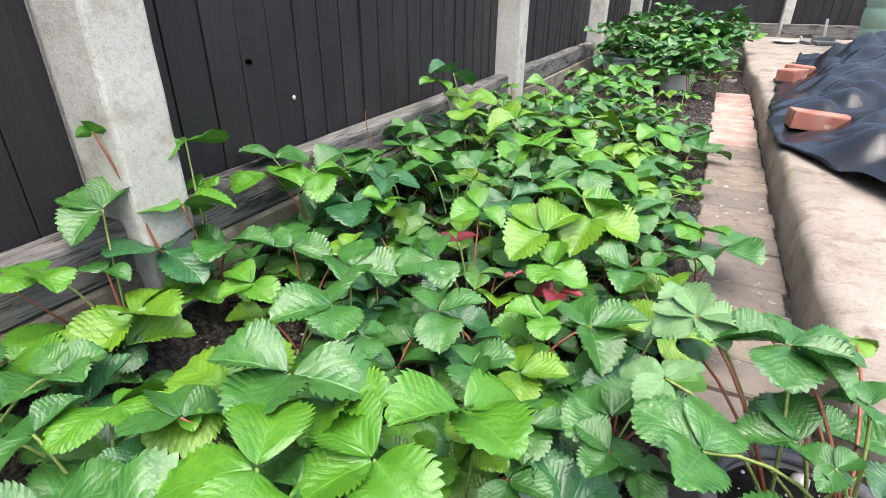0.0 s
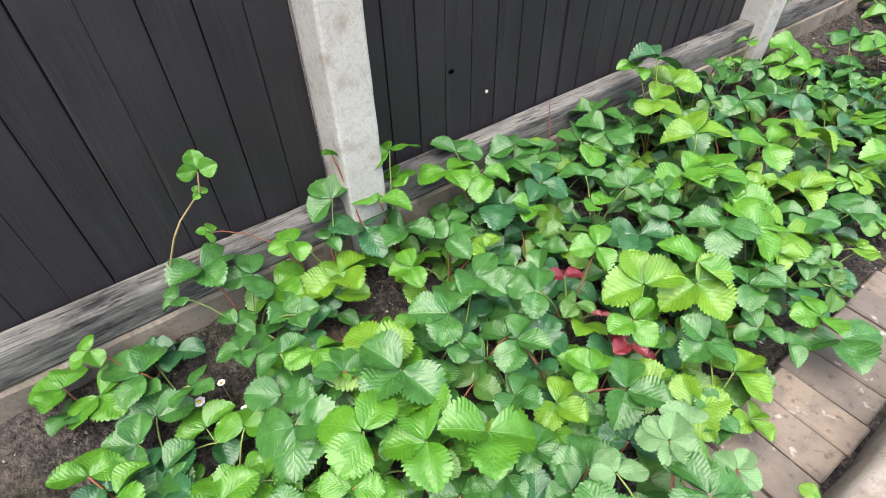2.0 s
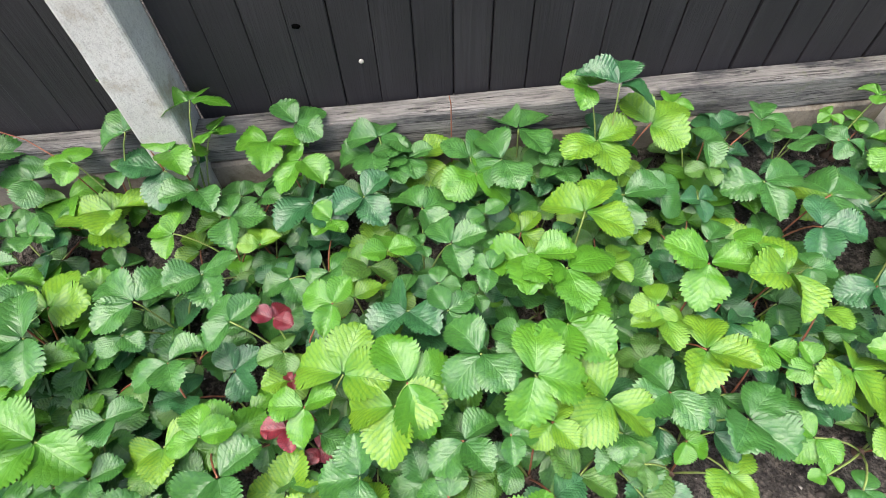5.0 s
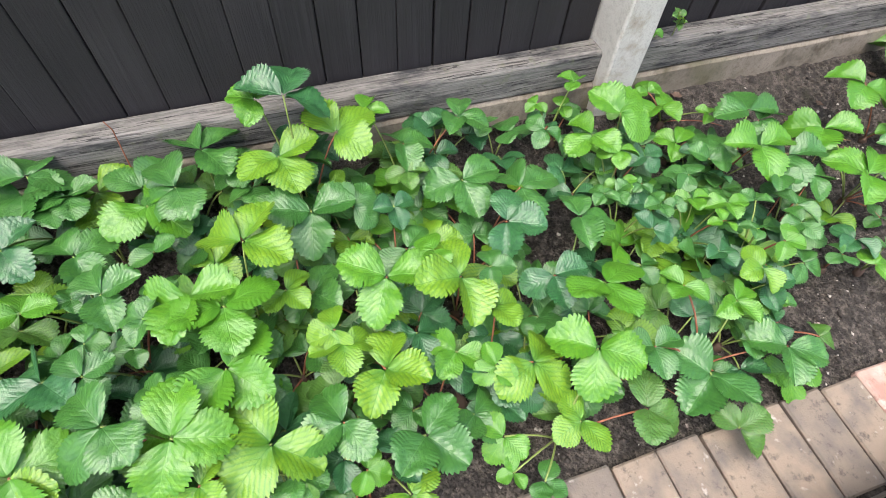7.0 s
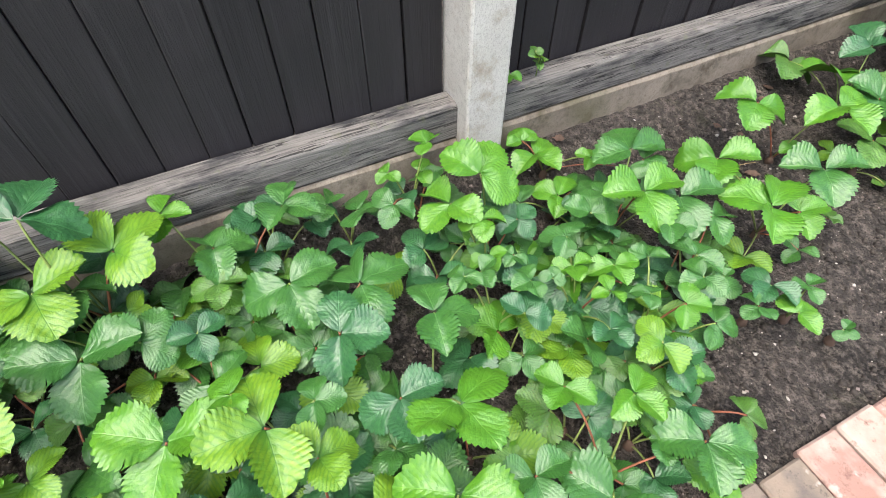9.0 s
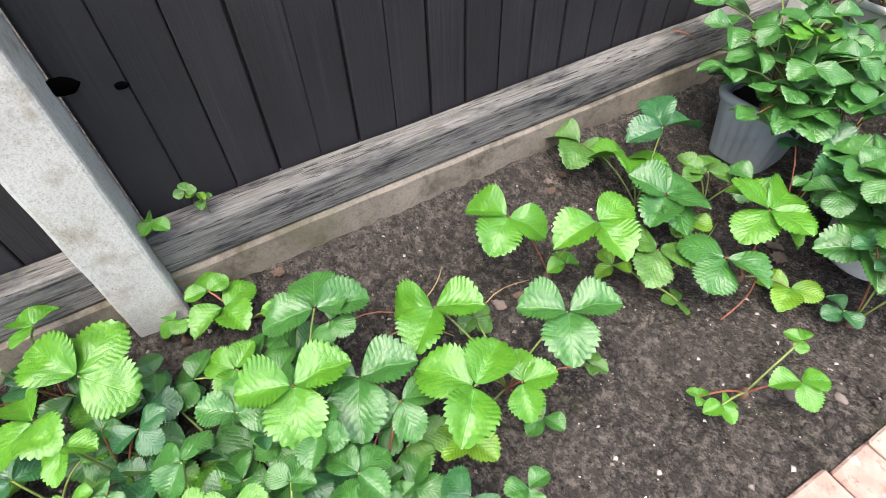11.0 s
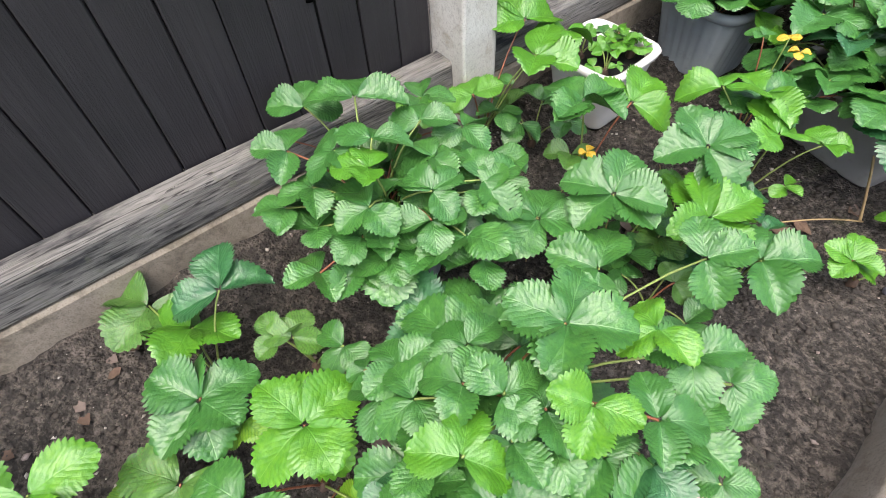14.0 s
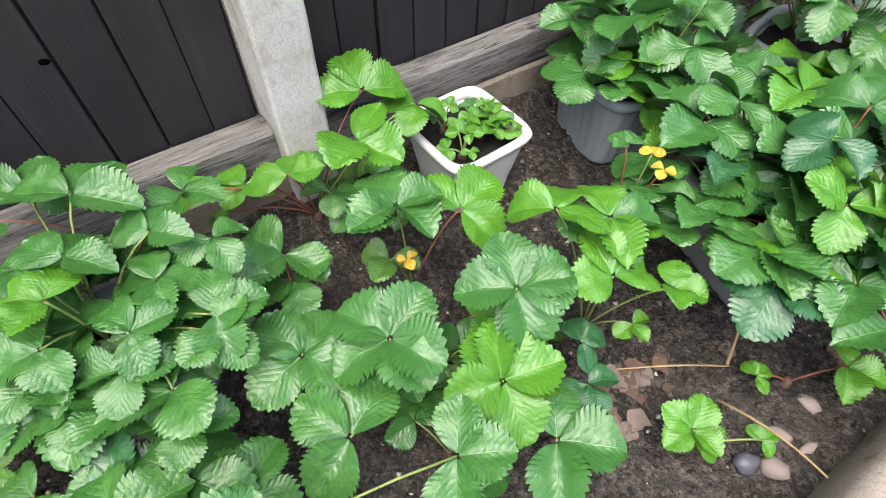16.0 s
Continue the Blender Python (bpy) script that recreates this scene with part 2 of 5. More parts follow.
STEEL = plain("dull_steel", (0.45, 0.45, 0.44), 0.4, 0.3, 60, 0.1, 0.8)
GREYTOOL = plain("grey_tool_plastic", (0.13, 0.135, 0.15), 0.5, 0.3)


# ---- mesh tools ----
def mesh_of(name, verts, faces, mat, smooth=False, uvs=None):
    me = bpy.data.meshes.new(name)
    me.from_pydata([tuple(v) for v in verts], [], faces)
    me.materials.append(mat)
    if uvs is not None:
        lay = me.uv_layers.new(name="UVMap")
        idx = np.zeros(len(me.loops), dtype=np.int32)
        me.loops.foreach_get("vertex_index", idx)
        lay.data.foreach_set("uv", np.asarray(uvs, dtype=np.float32)[idx].ravel())
    if smooth:
        me.polygons.foreach_set("use_smooth", [True] * len(me.polygons))
    me.update()
    return me


def bm_mesh(name, bm, mat, smooth=False):
    me = bpy.data.meshes.new(name)
    bm.to_mesh(me)
    bm.free()
    me.materials.append(mat)
    if smooth:
        me.polygons.foreach_set("use_smooth", [True] * len(me.polygons))
    return me


def under(ob, parent):
    ob.parent = parent
    return ob


def part(name, data, parent, label="", m=None):
    """Links a mesh as one part under a thing or a part."""
    ob = under(new(name, data), parent)
    if m is not None:
        ob.matrix_basis = m
    return tagged(ob, label)


def thing(name, label, category, data=None, group="", kind="", m=None):
    ob = new(name, data)
    if m is not None:
        ob.matrix_basis = m
    return tagged(ob, label, category, group, kind)


def box_bm(sx, sy, sz, bevel=0.004, segs=2, cuts=0, rough=0.0, seed=0):
    """A bevelled block about the middle of its base, with worn, uneven faces."""
    bm = bmesh.new()
    bmesh.ops.create_cube(bm, size=1)
    for v in bm.verts:
        v.co = Vector((v.co.x * sx, v.co.y * sy, (v.co.z + 0.5) * sz))
    if bevel:
        bmesh.ops.bevel(bm, geom=bm.edges[:], offset=bevel, segments=segs, affect="EDGES", profile=0.6)
    if cuts:
        longest = max(sx, sy, sz)
        es = [e for e in bm.edges if e.calc_length() > longest * 0.6]
        bmesh.ops.subdivide_edges(bm, edges=es, cuts=cuts, use_grid_fill=True)
    if rough:
        for v in bm.verts:
            p = v.co * 22 + Vector((seed * 7.3, seed * 3.1, seed))
            v.co += noise.noise_vector(p) * rough
    return bm


def tube_mesh(name, pts, r0, r1, mat, sides=6):
    """A thin stalk through the points, from radius r0 to r1."""
    pts = [Vector(p) for p in pts]
    verts, faces, n = [], [], len(pts)
    for i, p in enumerate(pts):
        d = (pts[min(i + 1, n - 1)] - pts[max(i - 1, 0)]).normalized()
        a = d.cross(Vector((0.31, 0.87, 0.39))).normalized()
        b = d.cross(a)
        r = r0 + (r1 - r0) * i / (n - 1)
        for j in range(sides):
            t = 2 * math.pi * j / sides
            verts.append(p + a * (math.cos(t) * r) + b * (math.sin(t) * r))
    for i in range(n - 1):
        for j in range(sides):
            k = (j + 1) % sides
            faces.append((i * sides + j, i * sides + k, (i + 1) * sides + k, (i + 1) * sides + j))
    faces.append(tuple(range(sides))[::-1])
    faces.append(tuple((n - 1) * sides + j for j in range(sides)))
    return mesh_of(name, verts, faces, mat, True)


def arc(a, b, lift=0.0, n=7, sway=0.0):
    """Points from a to b on a bow, lifted in the middle."""
    a, b = Vector(a), Vector(b)
    side = Vector((b.y - a.y, a.x - b.x, 0)) * sway
    return [a.lerp(b, i / (n - 1)) + (Vector((0, 0, lift)) + side) * math.sin(math.pi * i / (n - 1)) for i in range(n)]


def blob_mesh(name, sx, sy, sz, mat, seed, rough=0.25, sub=2):
    bm = bmesh.new()
    bmesh.ops.create_icosphere(bm, subdivisions=sub, radius=1)
    for v in bm.verts:
        k = 1 + rough * noise.noise(v.co * 1.4 + Vector((seed * 5.1, seed, -seed))) * 1.6
        v.co = Vector((v.co.x * sx * k, v.co.y * sy * k, max(v.co.z, -0.35) * sz * k))
    return bm_mesh(name, bm, mat, True)


def loft(name, rings, mat, smooth=False, close=False):
    """A skin over rings of equal count."""
    n = len(rings[0])
    verts = [p for ring in rings for p in ring]
    faces = []
    for i in range(len(rings) - 1):
        for j in range(n):
            k = (j + 1) % n
            faces.append((i * n + j, i * n + k, (i + 1) * n + k, (i + 1) * n + j))
    if close:
        faces.append(tuple(range(n))[::-1])
        faces.append(tuple((len(rings) - 1) * n + j for j in range(n)))
    return mesh_of(name, verts, faces, mat, smooth)


# ---- ground, patio and fence ----
def soil_z(x, y):
    """The height of the bed: a little higher along the fence, cloddy."""
    z = 0.024 - 0.044 * min(max(x, 0), 0.9) / 0.9 + 0.05 * max(0.0, 1 - max(x, -0.02) / 0.22) ** 2
    p = Vector((x, y, 0))
    z += 0.014 * noise.noise(p * 5.5) + 0.011 * noise.noise(p * 17) + 0.0075 * noise.noise(p * 40 + Vector((3, 1, 0)))
    c = noise.noise(p * 30 + Vector((9, 4, 2)))
    return z + (0.008 * max(0.0, c - 0.12))


def grid_sheet(name, x0, x1, y0, y1, step, height, mat):
    nx, ny = int((x1 - x0) / step) + 1, int((y1 - y0) / step) + 1
    verts = [(x0 + i * step, y0 + j * step, height(x0 + i * step, y0 + j * step)) for j in range(ny) for i in range(nx)]
    faces = [(j * nx + i, j * nx + i + 1, (j + 1) * nx + i + 1, (j + 1) * nx + i) for j in range(ny - 1) for i in range(nx - 1)]
    return mesh_of(name, verts, faces, mat, True)


tagged(new("ground", grid_sheet("ground", -60, 60, -60, 60, 6, lambda x, y: -0.12, SOIL)), "bare brown earth around the garden", "ground", kind="structure")
tagged(new("soil_bed", grid_sheet("soil_bed", -0.10, 1.12, -1.6, 7.45, 0.0125, soil_z, SOIL)), "dark crumbly soil of a long strawberry bed along the fence", "soil", kind="structure")


def slab_mesh():
    """The raised patio: a worn edge in small steps along the bed, then the flat top."""
    prof = [(1.076, -0.10), (1.078, 0.02), (1.082, 0.085), (1.090, 0.106), (1.108, 0.116), (1.16, 0.119), (1.5, 0.120), (2.6, 0.121), (7.0, 0.12)]
    ys = [-1.6 + 0.05 * i for i in range(183)]
    verts, faces, n = [], [], len(prof)
    for y in ys:
        for i, (x, z) in enumerate(prof):
            p = Vector((x * 3, y * 3, z * 9))
            w = 0.010 if 1 <= i <= 5 else 0.003
            inward = 0.04 * min(max((y - 3.6) / 0.4, 0.0), 1.0) * (i < 6)
            verts.append((x - inward + w * noise.noise(p * 2.1) * (i < 6), y, z + w * 0.7 * noise.noise(p * 2.7 + Vector((4, 0, 0))) - (0.012 if noise.noise(p * 3.3) > 0.42 and 2 < i < 6 else 0)))
    for j in range(len(ys) - 1):
        for i in range(n - 1):
            faces.append((j * n + i, j * n + i + 1, (j + 1) * n + i + 1, (j + 1) * n + i))
    return mesh_of("patio_slab", verts, faces, SLABC, True)


tagged(new("patio_slab", slab_mesh()), "raised worn concrete patio slab with a stained rough edge", "patio", kind="structure")

POST_Y = [-1.91, 0.07, 1.98, 3.91, 5.84]
FAR_Y = 7.40


def post_mesh(h=2.05):
    w, d, c = 0.052, 0.12, 0.007
    prof = [(-d, -w), (-d, w), (-c, w), (-c * 0.3, w - c * 0.3), (0, w - c), (0, -w + c), (-c * 0.3, -w + c * 0.3), (-c, -w)]
    rings = []
    for i in range(90):
        z = -0.15 + (h + 0.15) * i / 89
        rings.append([(x + 0.0016 * noise.noise(Vector((x * 40, y * 40, z * 14))), y + 0.0016 * noise.noise(Vector((y * 40, x * 40, z * 14 + 9))), z) for x, y in prof])
    return loft("concrete_post", rings, POSTC, False, True)


_pm = post_mesh()
for y in POST_Y:
    thing("concrete_fence_post", "square pale concrete fence post with pitted stained faces", "fence post", _pm, "fence posts along the bed", m=pose(0, y, 0))
for x in (1.47, 3.40):
    thing("concrete_fence_post", "pale concrete fence post in the end fence", "fence post", _pm, "fence posts along the bed", m=pose(x, FAR_Y, 0, 0, 0, -90))


def timber_mesh(length, h, d, seed):
    """A weathered gravel board with rounded arrises and a slight warp."""
    prof = [(-d, 0), (-d, h), (-0.010, h), (-0.004, h - 0.003), (0, h - 0.010), (0.001, h * 0.5), (0, 0.006), (-0.006, 0)]
    rings = []
    for i in range(60):
        y = -length / 2 + length * i / 59
        rings.append([(x + 0.003 * noise.noise(Vector((seed, z * 30, y * 3))), y, z + 0.004 * noise.noise(Vector((x * 20, seed * 3, y * 2.2)))) for x, z in prof])
    return loft("gravel_board", rings, TIMBER, False, True)


def base_mesh(length, h, seed):
    prof = [(-0.10, -0.12), (-0.10, h), (-0.008, h), (0.0, h - 0.008), (0.004, h * 0.5), (0.008, 0.0), (0.010, -0.12)]
    rings = []
    for i in range(80):
        y = -length / 2 + length * i / 79
        rings.append([(x + 0.006 * noise.noise(Vector((seed, z * 25, y * 9))), y, z) for x, z in prof])
    return loft("concrete_base", rings, BASEC, False, True)


SPANS = [(-1.858, 0.018), (0.122, 1.928), (2.032, 3.858), (3.962, 5.788), (5.892, FAR_Y - 0.02)]
KNOT = blob_mesh("knot", 0.013, 0.02, 0.006, BLACK, 3, 0.3)
for i, (a, b) in enumerate(SPANS):
    L, mid = b - a - 0.002, (a + b) / 2
    thing("gravel_board", "weathered grey timber gravel board with dark stains and cracks", "gravel board", timber_mesh(L, 0.096, 0.058, i), "gravel boards", m=pose(-0.044, mid, 0.166))
    tagged(new("concrete_base", base_mesh(L, 0.164, i)), "low stained concrete strip under the fence", "fence base", kind="structure").matrix_basis = pose(-0.038, mid, 0)
far_board = thing("gravel_board", "grey timber gravel board under the end fence", "gravel board", timber_mesh(3.3, 0.15, 0.05, 9), "gravel boards", m=pose(3.3, FAR_Y - 0.03, 0.12, 0, 0, -90))
far_board.location.x = 1.40 + 1.70
thing("gravel_board", "grey timber gravel board under the end fence", "gravel board", timber_mesh(1.40, 0.15, 0.05, 8), "gravel boards", m=pose(0.70, FAR_Y - 0.03, 0.12, 0, 0, -90))
tagged(new("concrete_base", base_mesh(6.5, 0.12, 5)), "low stained concrete strip under the fence", "fence base", kind="structure").matrix_basis = pose(3.2, FAR_Y - 0.02, 0, 0, 0, -90)


# ---- strawberry plants ----
def leaf_mesh(kind, var):
    """Three pleated, toothed leaflets that meet at the stalk; the middle one points along x."""
    rng = random.Random(f"leaf{var}")
    verts, faces, uvs = [], [], []
    NU, NV = 37, 6
    for side in (-1, 0, 1):
        turn = radians(side * rng.uniform(78, 104))
        lift = radians(rng.uniform(-6, 22))
        roll = radians(-side * rng.uniform(-8, 22))
        length = 1.0 if side == 0 else rng.uniform(0.9, 1.02)
        half = rng.uniform(0.44, 0.52)
        droop = rng.uniform(0.10, 0.42)
        fold = rng.uniform(0.25, 0.95)
        arch = rng.uniform(0.10, 0.42)
        twist = rng.uniform(-0.35, 0.35)
        pleat = rng.uniform(0.007, 0.018)
        skew = side * 0.05
        m = Euler((0, 0, turn)).to_matrix() @ Euler((roll, -lift, 0)).to_matrix()
        o = len(verts)
        for i in range(NU):
            u = i / (NU - 1)
            prof = math.sin(math.pi * (0.02 + 0.98 * u) ** 1.18) ** 0.60 if 0 < u < 1 else 0.0
            prof = max(prof, 0.05 * (1 - u), 0.10 * u)
            saw = (0.0, 0.62, 1.0)[i % 3] - 0.5 if u > 0.20 else 0.0
            for j in range(-NV // 2, NV // 2 + 1):
                v = j / (NV / 2)
                rim = abs(j) == NV // 2
                w = half * prof * v * (1 + (0.19 * saw * (1 - 0.35 * u) if rim else 0))
                x = 0.05 + length * (u + (0.045 * saw if rim else 0))
                ph = (u - abs(half * prof * v) * 1.35) * 7.0
                across = half * prof * abs(v)
                z = fold * across - arch * across * abs(v) - droop * u * u + twist * w * u
                z += pleat * 0.5 * math.cos(2 * math.pi * ph) * min(1, prof * 1.4) * (0.30 + 0.70 * abs(v))
                z += 0.07 * noise.noise(Vector((u * 3 + var * 7, v * 1.5 + side * 5, var)))
                p = m @ Vector((x, w + skew * u, z))
                verts.append(p)
                uvs.append((u, 0.5 + half * prof * v))
        n = NV + 1
        for i in range(NU - 1):
            for j in range(NV):
                faces.append((o + i * n + j, o + (i + 1) * n + j, o + (i + 1) * n + j + 1, o + i * n + j + 1))
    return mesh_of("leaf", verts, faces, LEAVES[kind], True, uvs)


VARS = 16
LEAFMESH = {(k, v): leaf_mesh(k, v) for k in LEAVES for v in range(VARS)}
CROWN = blob_mesh("crown", 0.011, 0.011, 0.02, DRY, 5, 0.4)
LABELS = {
    "fresh": "strawberry plant with fresh bright green three-part leaves",
    "mid": "strawberry plant with glossy green three-part leaves",
    "dark": "strawberry plant with dark glossy green three-part leaves",
    "yellow": "strawberry plant with yellowing leaves and dark green veins",
    "old": "strawberry plant with dull ageing leaves",
    "red": "strawberry plant with some red withered leaves",
    "gold": "strawberry plant with a withered yellow leaf",
    "pale": "strawberry plant with pale leaf undersides showing",
}
leaf_rng = random.Random(11)


def put_leaf(plant, base, x, y, z, size, az, kind, tilt=None, lean=None):
    """One leaf on its stalk: a part of the plant, with the stalk under it."""
    tilt = leaf_rng.uniform(-8, 16) if tilt is None else tilt
    lean = leaf_rng.uniform(-14, 14) if lean is None else lean
    m = Matrix.Translation((x, y, z)) @ Euler((radians(lean), radians(tilt), radians(az)), "XYZ").to_matrix().to_4x4() @ Matrix.Scale(size, 4)
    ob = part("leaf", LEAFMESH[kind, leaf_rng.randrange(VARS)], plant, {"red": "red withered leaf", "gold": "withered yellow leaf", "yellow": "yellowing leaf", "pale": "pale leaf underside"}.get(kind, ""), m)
    a, b = Vector(base), Vector((x, y, z))
    mid = a.lerp(b, 0.5) + Vector((0, 0, 0.3 * (b - a).length))
    inv = m.inverted()
    pts = [inv @ (a * (1 - t) ** 2 + mid * 2 * t * (1 - t) + b * t * t) for t in (0, 0.2, 0.4, 0.6, 0.8, 1.0)]
    r = 0.0019 / size
    part("stalk", tube_mesh("stalk", pts, r * 1.25, r, leaf_rng.choice((STALK, STALK, STALKR)), 5), ob)
    return ob


def strawberry(cx, cy, leaves, kind="mid", z0=None, group="strawberry plants in the bed"):
    """A plant at (cx, cy). Leaves: rows of x, y, z, leaflet length, turn, kind and, if it matters, tilt and lean."""
    z0 = soil_z(cx, cy) if z0 is None else z0
    plant = thing("strawberry_plant", LABELS[kind], "strawberry plant", None, group)
    base = (cx, cy, z0 + 0.012)
    part("crown", CROWN, plant, "", pose(cx, cy, z0 + 0.004, 0, 0, leaf_rng.uniform(0, 360)))
    for row in leaves:
        put_leaf(plant, base, *row)
    return plant


def bushy(cx, cy, n, reach, height, kinds, size=(0.055, 0.088), z0=None, group="strawberry plants in the bed"):
    """A grown plant whose leaves stand in a loose dome."""
    rows, base = [], soil_z(cx, cy) if z0 is None else z0
    turn = leaf_rng.uniform(0, 360)
    for i in range(n):
        k = (i + 0.5) / n
        az = turn + 137.5 * i + leaf_rng.uniform(-20, 20)
        r = reach * math.sqrt(k) * leaf_rng.uniform(0.75, 1.1)
        z = base + height * (1 - 0.55 * k) * leaf_rng.uniform(0.8, 1.12)
        s = leaf_rng.uniform(*size)
        rows.append((max(cx + r * math.cos(radians(az)), 0.02), cy + r * math.sin(radians(az)), z, s, az + leaf_rng.uniform(-25, 25), leaf_rng.choice(kinds), -10 + 24 * k + leaf_rng.uniform(-18, 18)))
    return strawberry(cx, cy, rows, max(set(kinds), key=kinds.count), z0, group)

# plants of the bed, from one end to the other
strawberry(0.041, -0.681, [(0.057, -0.703, 0.12, 0.050, -48, "mid"), (0.012, -0.697, 0.15, 0.067, -125, "fresh"), (0.055, -0.644, 0.13, 0.077, 21, "fresh")], "fresh")
strawberry(0.300, -0.664, [(0.393, -0.691, 0.15, 0.034, -67, "fresh"), (0.243, -0.689, 0.15, 0.063, 173, "fresh"), (0.312, -0.654, 0.15, 0.068, 33, "fresh"), (0.253, -0.624, 0.10, 0.058, 14, "dark")], "fresh")
strawberry(0.046, -0.555, [(0.012, -0.615, 0.22, 0.043, -73, "fresh"), (0.097, -0.572, 0.13, 0.050, 48, "mid"), (0.028, -0.479, 0.12, 0.057, -33, "dark")], "dark")
strawberry(0.531, -0.464, [(0.497, -0.503, 0.20, 0.048, -35, "fresh"), (0.565, -0.424, 0.20, 0.061, -108, "mid")], "fresh")
strawberry(0.060, -0.312, [(0.012, -0.421, 0.25, 0.043, -85, "mid"), (0.170, -0.358, 0.18, 0.051, -106, "mid"), (-0.030, -0.354, 0.27, 0.078, 16, "mid"), (0.074, -0.341, 0.16, 0.050, 108, "mid"), (0.012, -0.261, 0.22, 0.070, -98, "mid"), (0.168, -0.226, 0.20, 0.050, 84, "mid"), (0.012, -0.221, 0.15, 0.086, 13, "fresh")], "mid")
strawberry(0.611, -0.300, [(0.581, -0.310, 0.22, 0.053, 135, "fresh"), (0.641, -0.291, 0.20, 0.053, 47, "fresh")], "fresh")
strawberry(0.316, -0.291, [(0.409, -0.339, 0.20, 0.094, -28, "mid"), (0.311, -0.331, 0.16, 0.076, 129, "mid"), (0.243, -0.298, 0.20, 0.059, 180, "mid"), (0.340, -0.252, 0.17, 0.045, 176, "dark"), (0.278, -0.234, 0.20, 0.065, 6, "fresh")], "mid")
strawberry(0.507, -0.255, [(0.463, -0.295, 0.20, 0.056, -87, "mid"), (0.522, -0.251, 0.25, 0.083, -142, "fresh"), (0.535, -0.220, 0.20, 0.033, 77, "mid")], "mid")
strawberry(0.411, -0.161, [(0.360, -0.211, 0.20, 0.060, 156, "mid"), (0.352, -0.199, 0.19, 0.028, 64, "fresh"), (0.465, -0.175, 0.16, 0.058, -103, "mid"), (0.349, -0.142, 0.18, 0.094, 170, "yellow"), (0.445, -0.125, 0.23, 0.094, -74, "mid"), (0.495, -0.115, 0.20, 0.072, 15, "fresh")], "mid")
strawberry(0.582, -0.161, [(0.582, -0.161, 0.20, 0.082, -115, "fresh")], "fresh")
strawberry(0.046, -0.074, [(0.012, -0.145, 0.26, 0.061, -93, "fresh"), (0.118, -0.125, 0.15, 0.094, 146, "yellow"), (0.090, -0.081, 0.17, 0.094, 2, "yellow"), (0.012, -0.061, 0.22, 0.045, 101, "mid"), (0.073, -0.018, 0.14, 0.055, -165, "fresh"), (-0.030, -0.016, 0.30, 0.069, -170, "mid")], "fresh")
strawberry(0.654, -0.017, [(0.633, -0.060, 0.20, 0.094, -34, "fresh"), (0.693, -0.060, 0.12, 0.051, -4, "mid"), (0.691, 0.013, 0.14, 0.057, 11, "mid"), (0.601, 0.038, 0.18, 0.057, 22, "mid")], "mid")
strawberry(0.786, 0.033, [(0.791, 0.006, 0.15, 0.048, -110, "mid"), (0.781, 0.060, 0.15, 0.071, 142, "mid")], "mid")
strawberry(0.372, 0.081, [(0.434, 0.027, 0.18, 0.050, -43, "mid"), (0.370, 0.046, 0.20, 0.086, -127, "mid"), (0.313, 0.170, 0.19, 0.080, 23, "mid")], "mid")
strawberry(0.040, 0.106, [(0.012, 0.039, 0.21, 0.094, -1, "dark"), (0.047, 0.058, 0.14, 0.057, 0, "fresh"), (0.026, 0.085, 0.28, 0.083, 129, "fresh"), (0.077, 0.123, 0.20, 0.081, -69, "mid"), (-0.030, 0.160, 0.37, 0.081, -173, "fresh"), (-0.030, 0.172, 0.28, 0.055, 77, "fresh")], "fresh")
strawberry(0.612, 0.171, [(0.643, 0.122, 0.12, 0.068, 11, "yellow"), (0.503, 0.130, 0.18, 0.074, 26, "mid"), (0.548, 0.151, 0.12, 0.059, -82, "dark"), (0.649, 0.209, 0.17, 0.057, -170, "fresh"), (0.716, 0.242, 0.15, 0.085, 24, "mid")], "mid")
strawberry(0.187, 0.183, [(0.178, 0.074, 0.17, 0.057, -106, "fresh"), (0.156, 0.201, 0.18, 0.078, 91, "mid"), (0.227, 0.273, 0.16, 0.050, -173, "yellow")], "fresh")
strawberry(0.472, 0.345, [(0.440, 0.246, 0.20, 0.067, -148, "mid"), (0.444, 0.331, 0.20, 0.043, 151, "red"), (0.489, 0.338, 0.14, 0.052, -77, "old"), (0.552, 0.358, 0.14, 0.022, 115, "red"), (0.436, 0.451, 0.22, 0.062, -120, "fresh")], "red")
strawberry(0.084, 0.379, [(0.012, 0.307, 0.27, 0.087, -3, "fresh"), (-0.030, 0.370, 0.28, 0.077, 130, "mid"), (0.073, 0.381, 0.26, 0.083, -42, "fresh"), (0.154, 0.396, 0.20, 0.094, -56, "dark"), (0.209, 0.440, 0.20, 0.050, -52, "fresh")], "fresh")
strawberry(0.622, 0.401, [(0.638, 0.351, 0.13, 0.046, -90, "red"), (0.613, 0.389, 0.16, 0.065, -8, "fresh"), (0.665, 0.397, 0.07, 0.033, 49, "red"), (0.572, 0.466, 0.19, 0.094, 157, "yellow")], "red")
strawberry(0.826, 0.455, [(0.848, 0.381, 0.10, 0.055, -95, "mid"), (0.898, 0.456, 0.06, 0.055, -20, "yellow"), (0.741, 0.486, 0.14, 0.073, -90, "mid"), (0.818, 0.498, 0.10, 0.082, 86, "yellow")], "mid")
strawberry(0.056, 0.580, [(0.170, 0.516, 0.22, 0.075, 32, "dark"), (0.029, 0.540, 0.22, 0.088, 5, "mid"), (0.012, 0.561, 0.25, 0.085, 174, "mid"), (0.059, 0.625, 0.22, 0.064, 14, "mid"), (0.012, 0.657, 0.17, 0.088, 16, "yellow")], "mid")
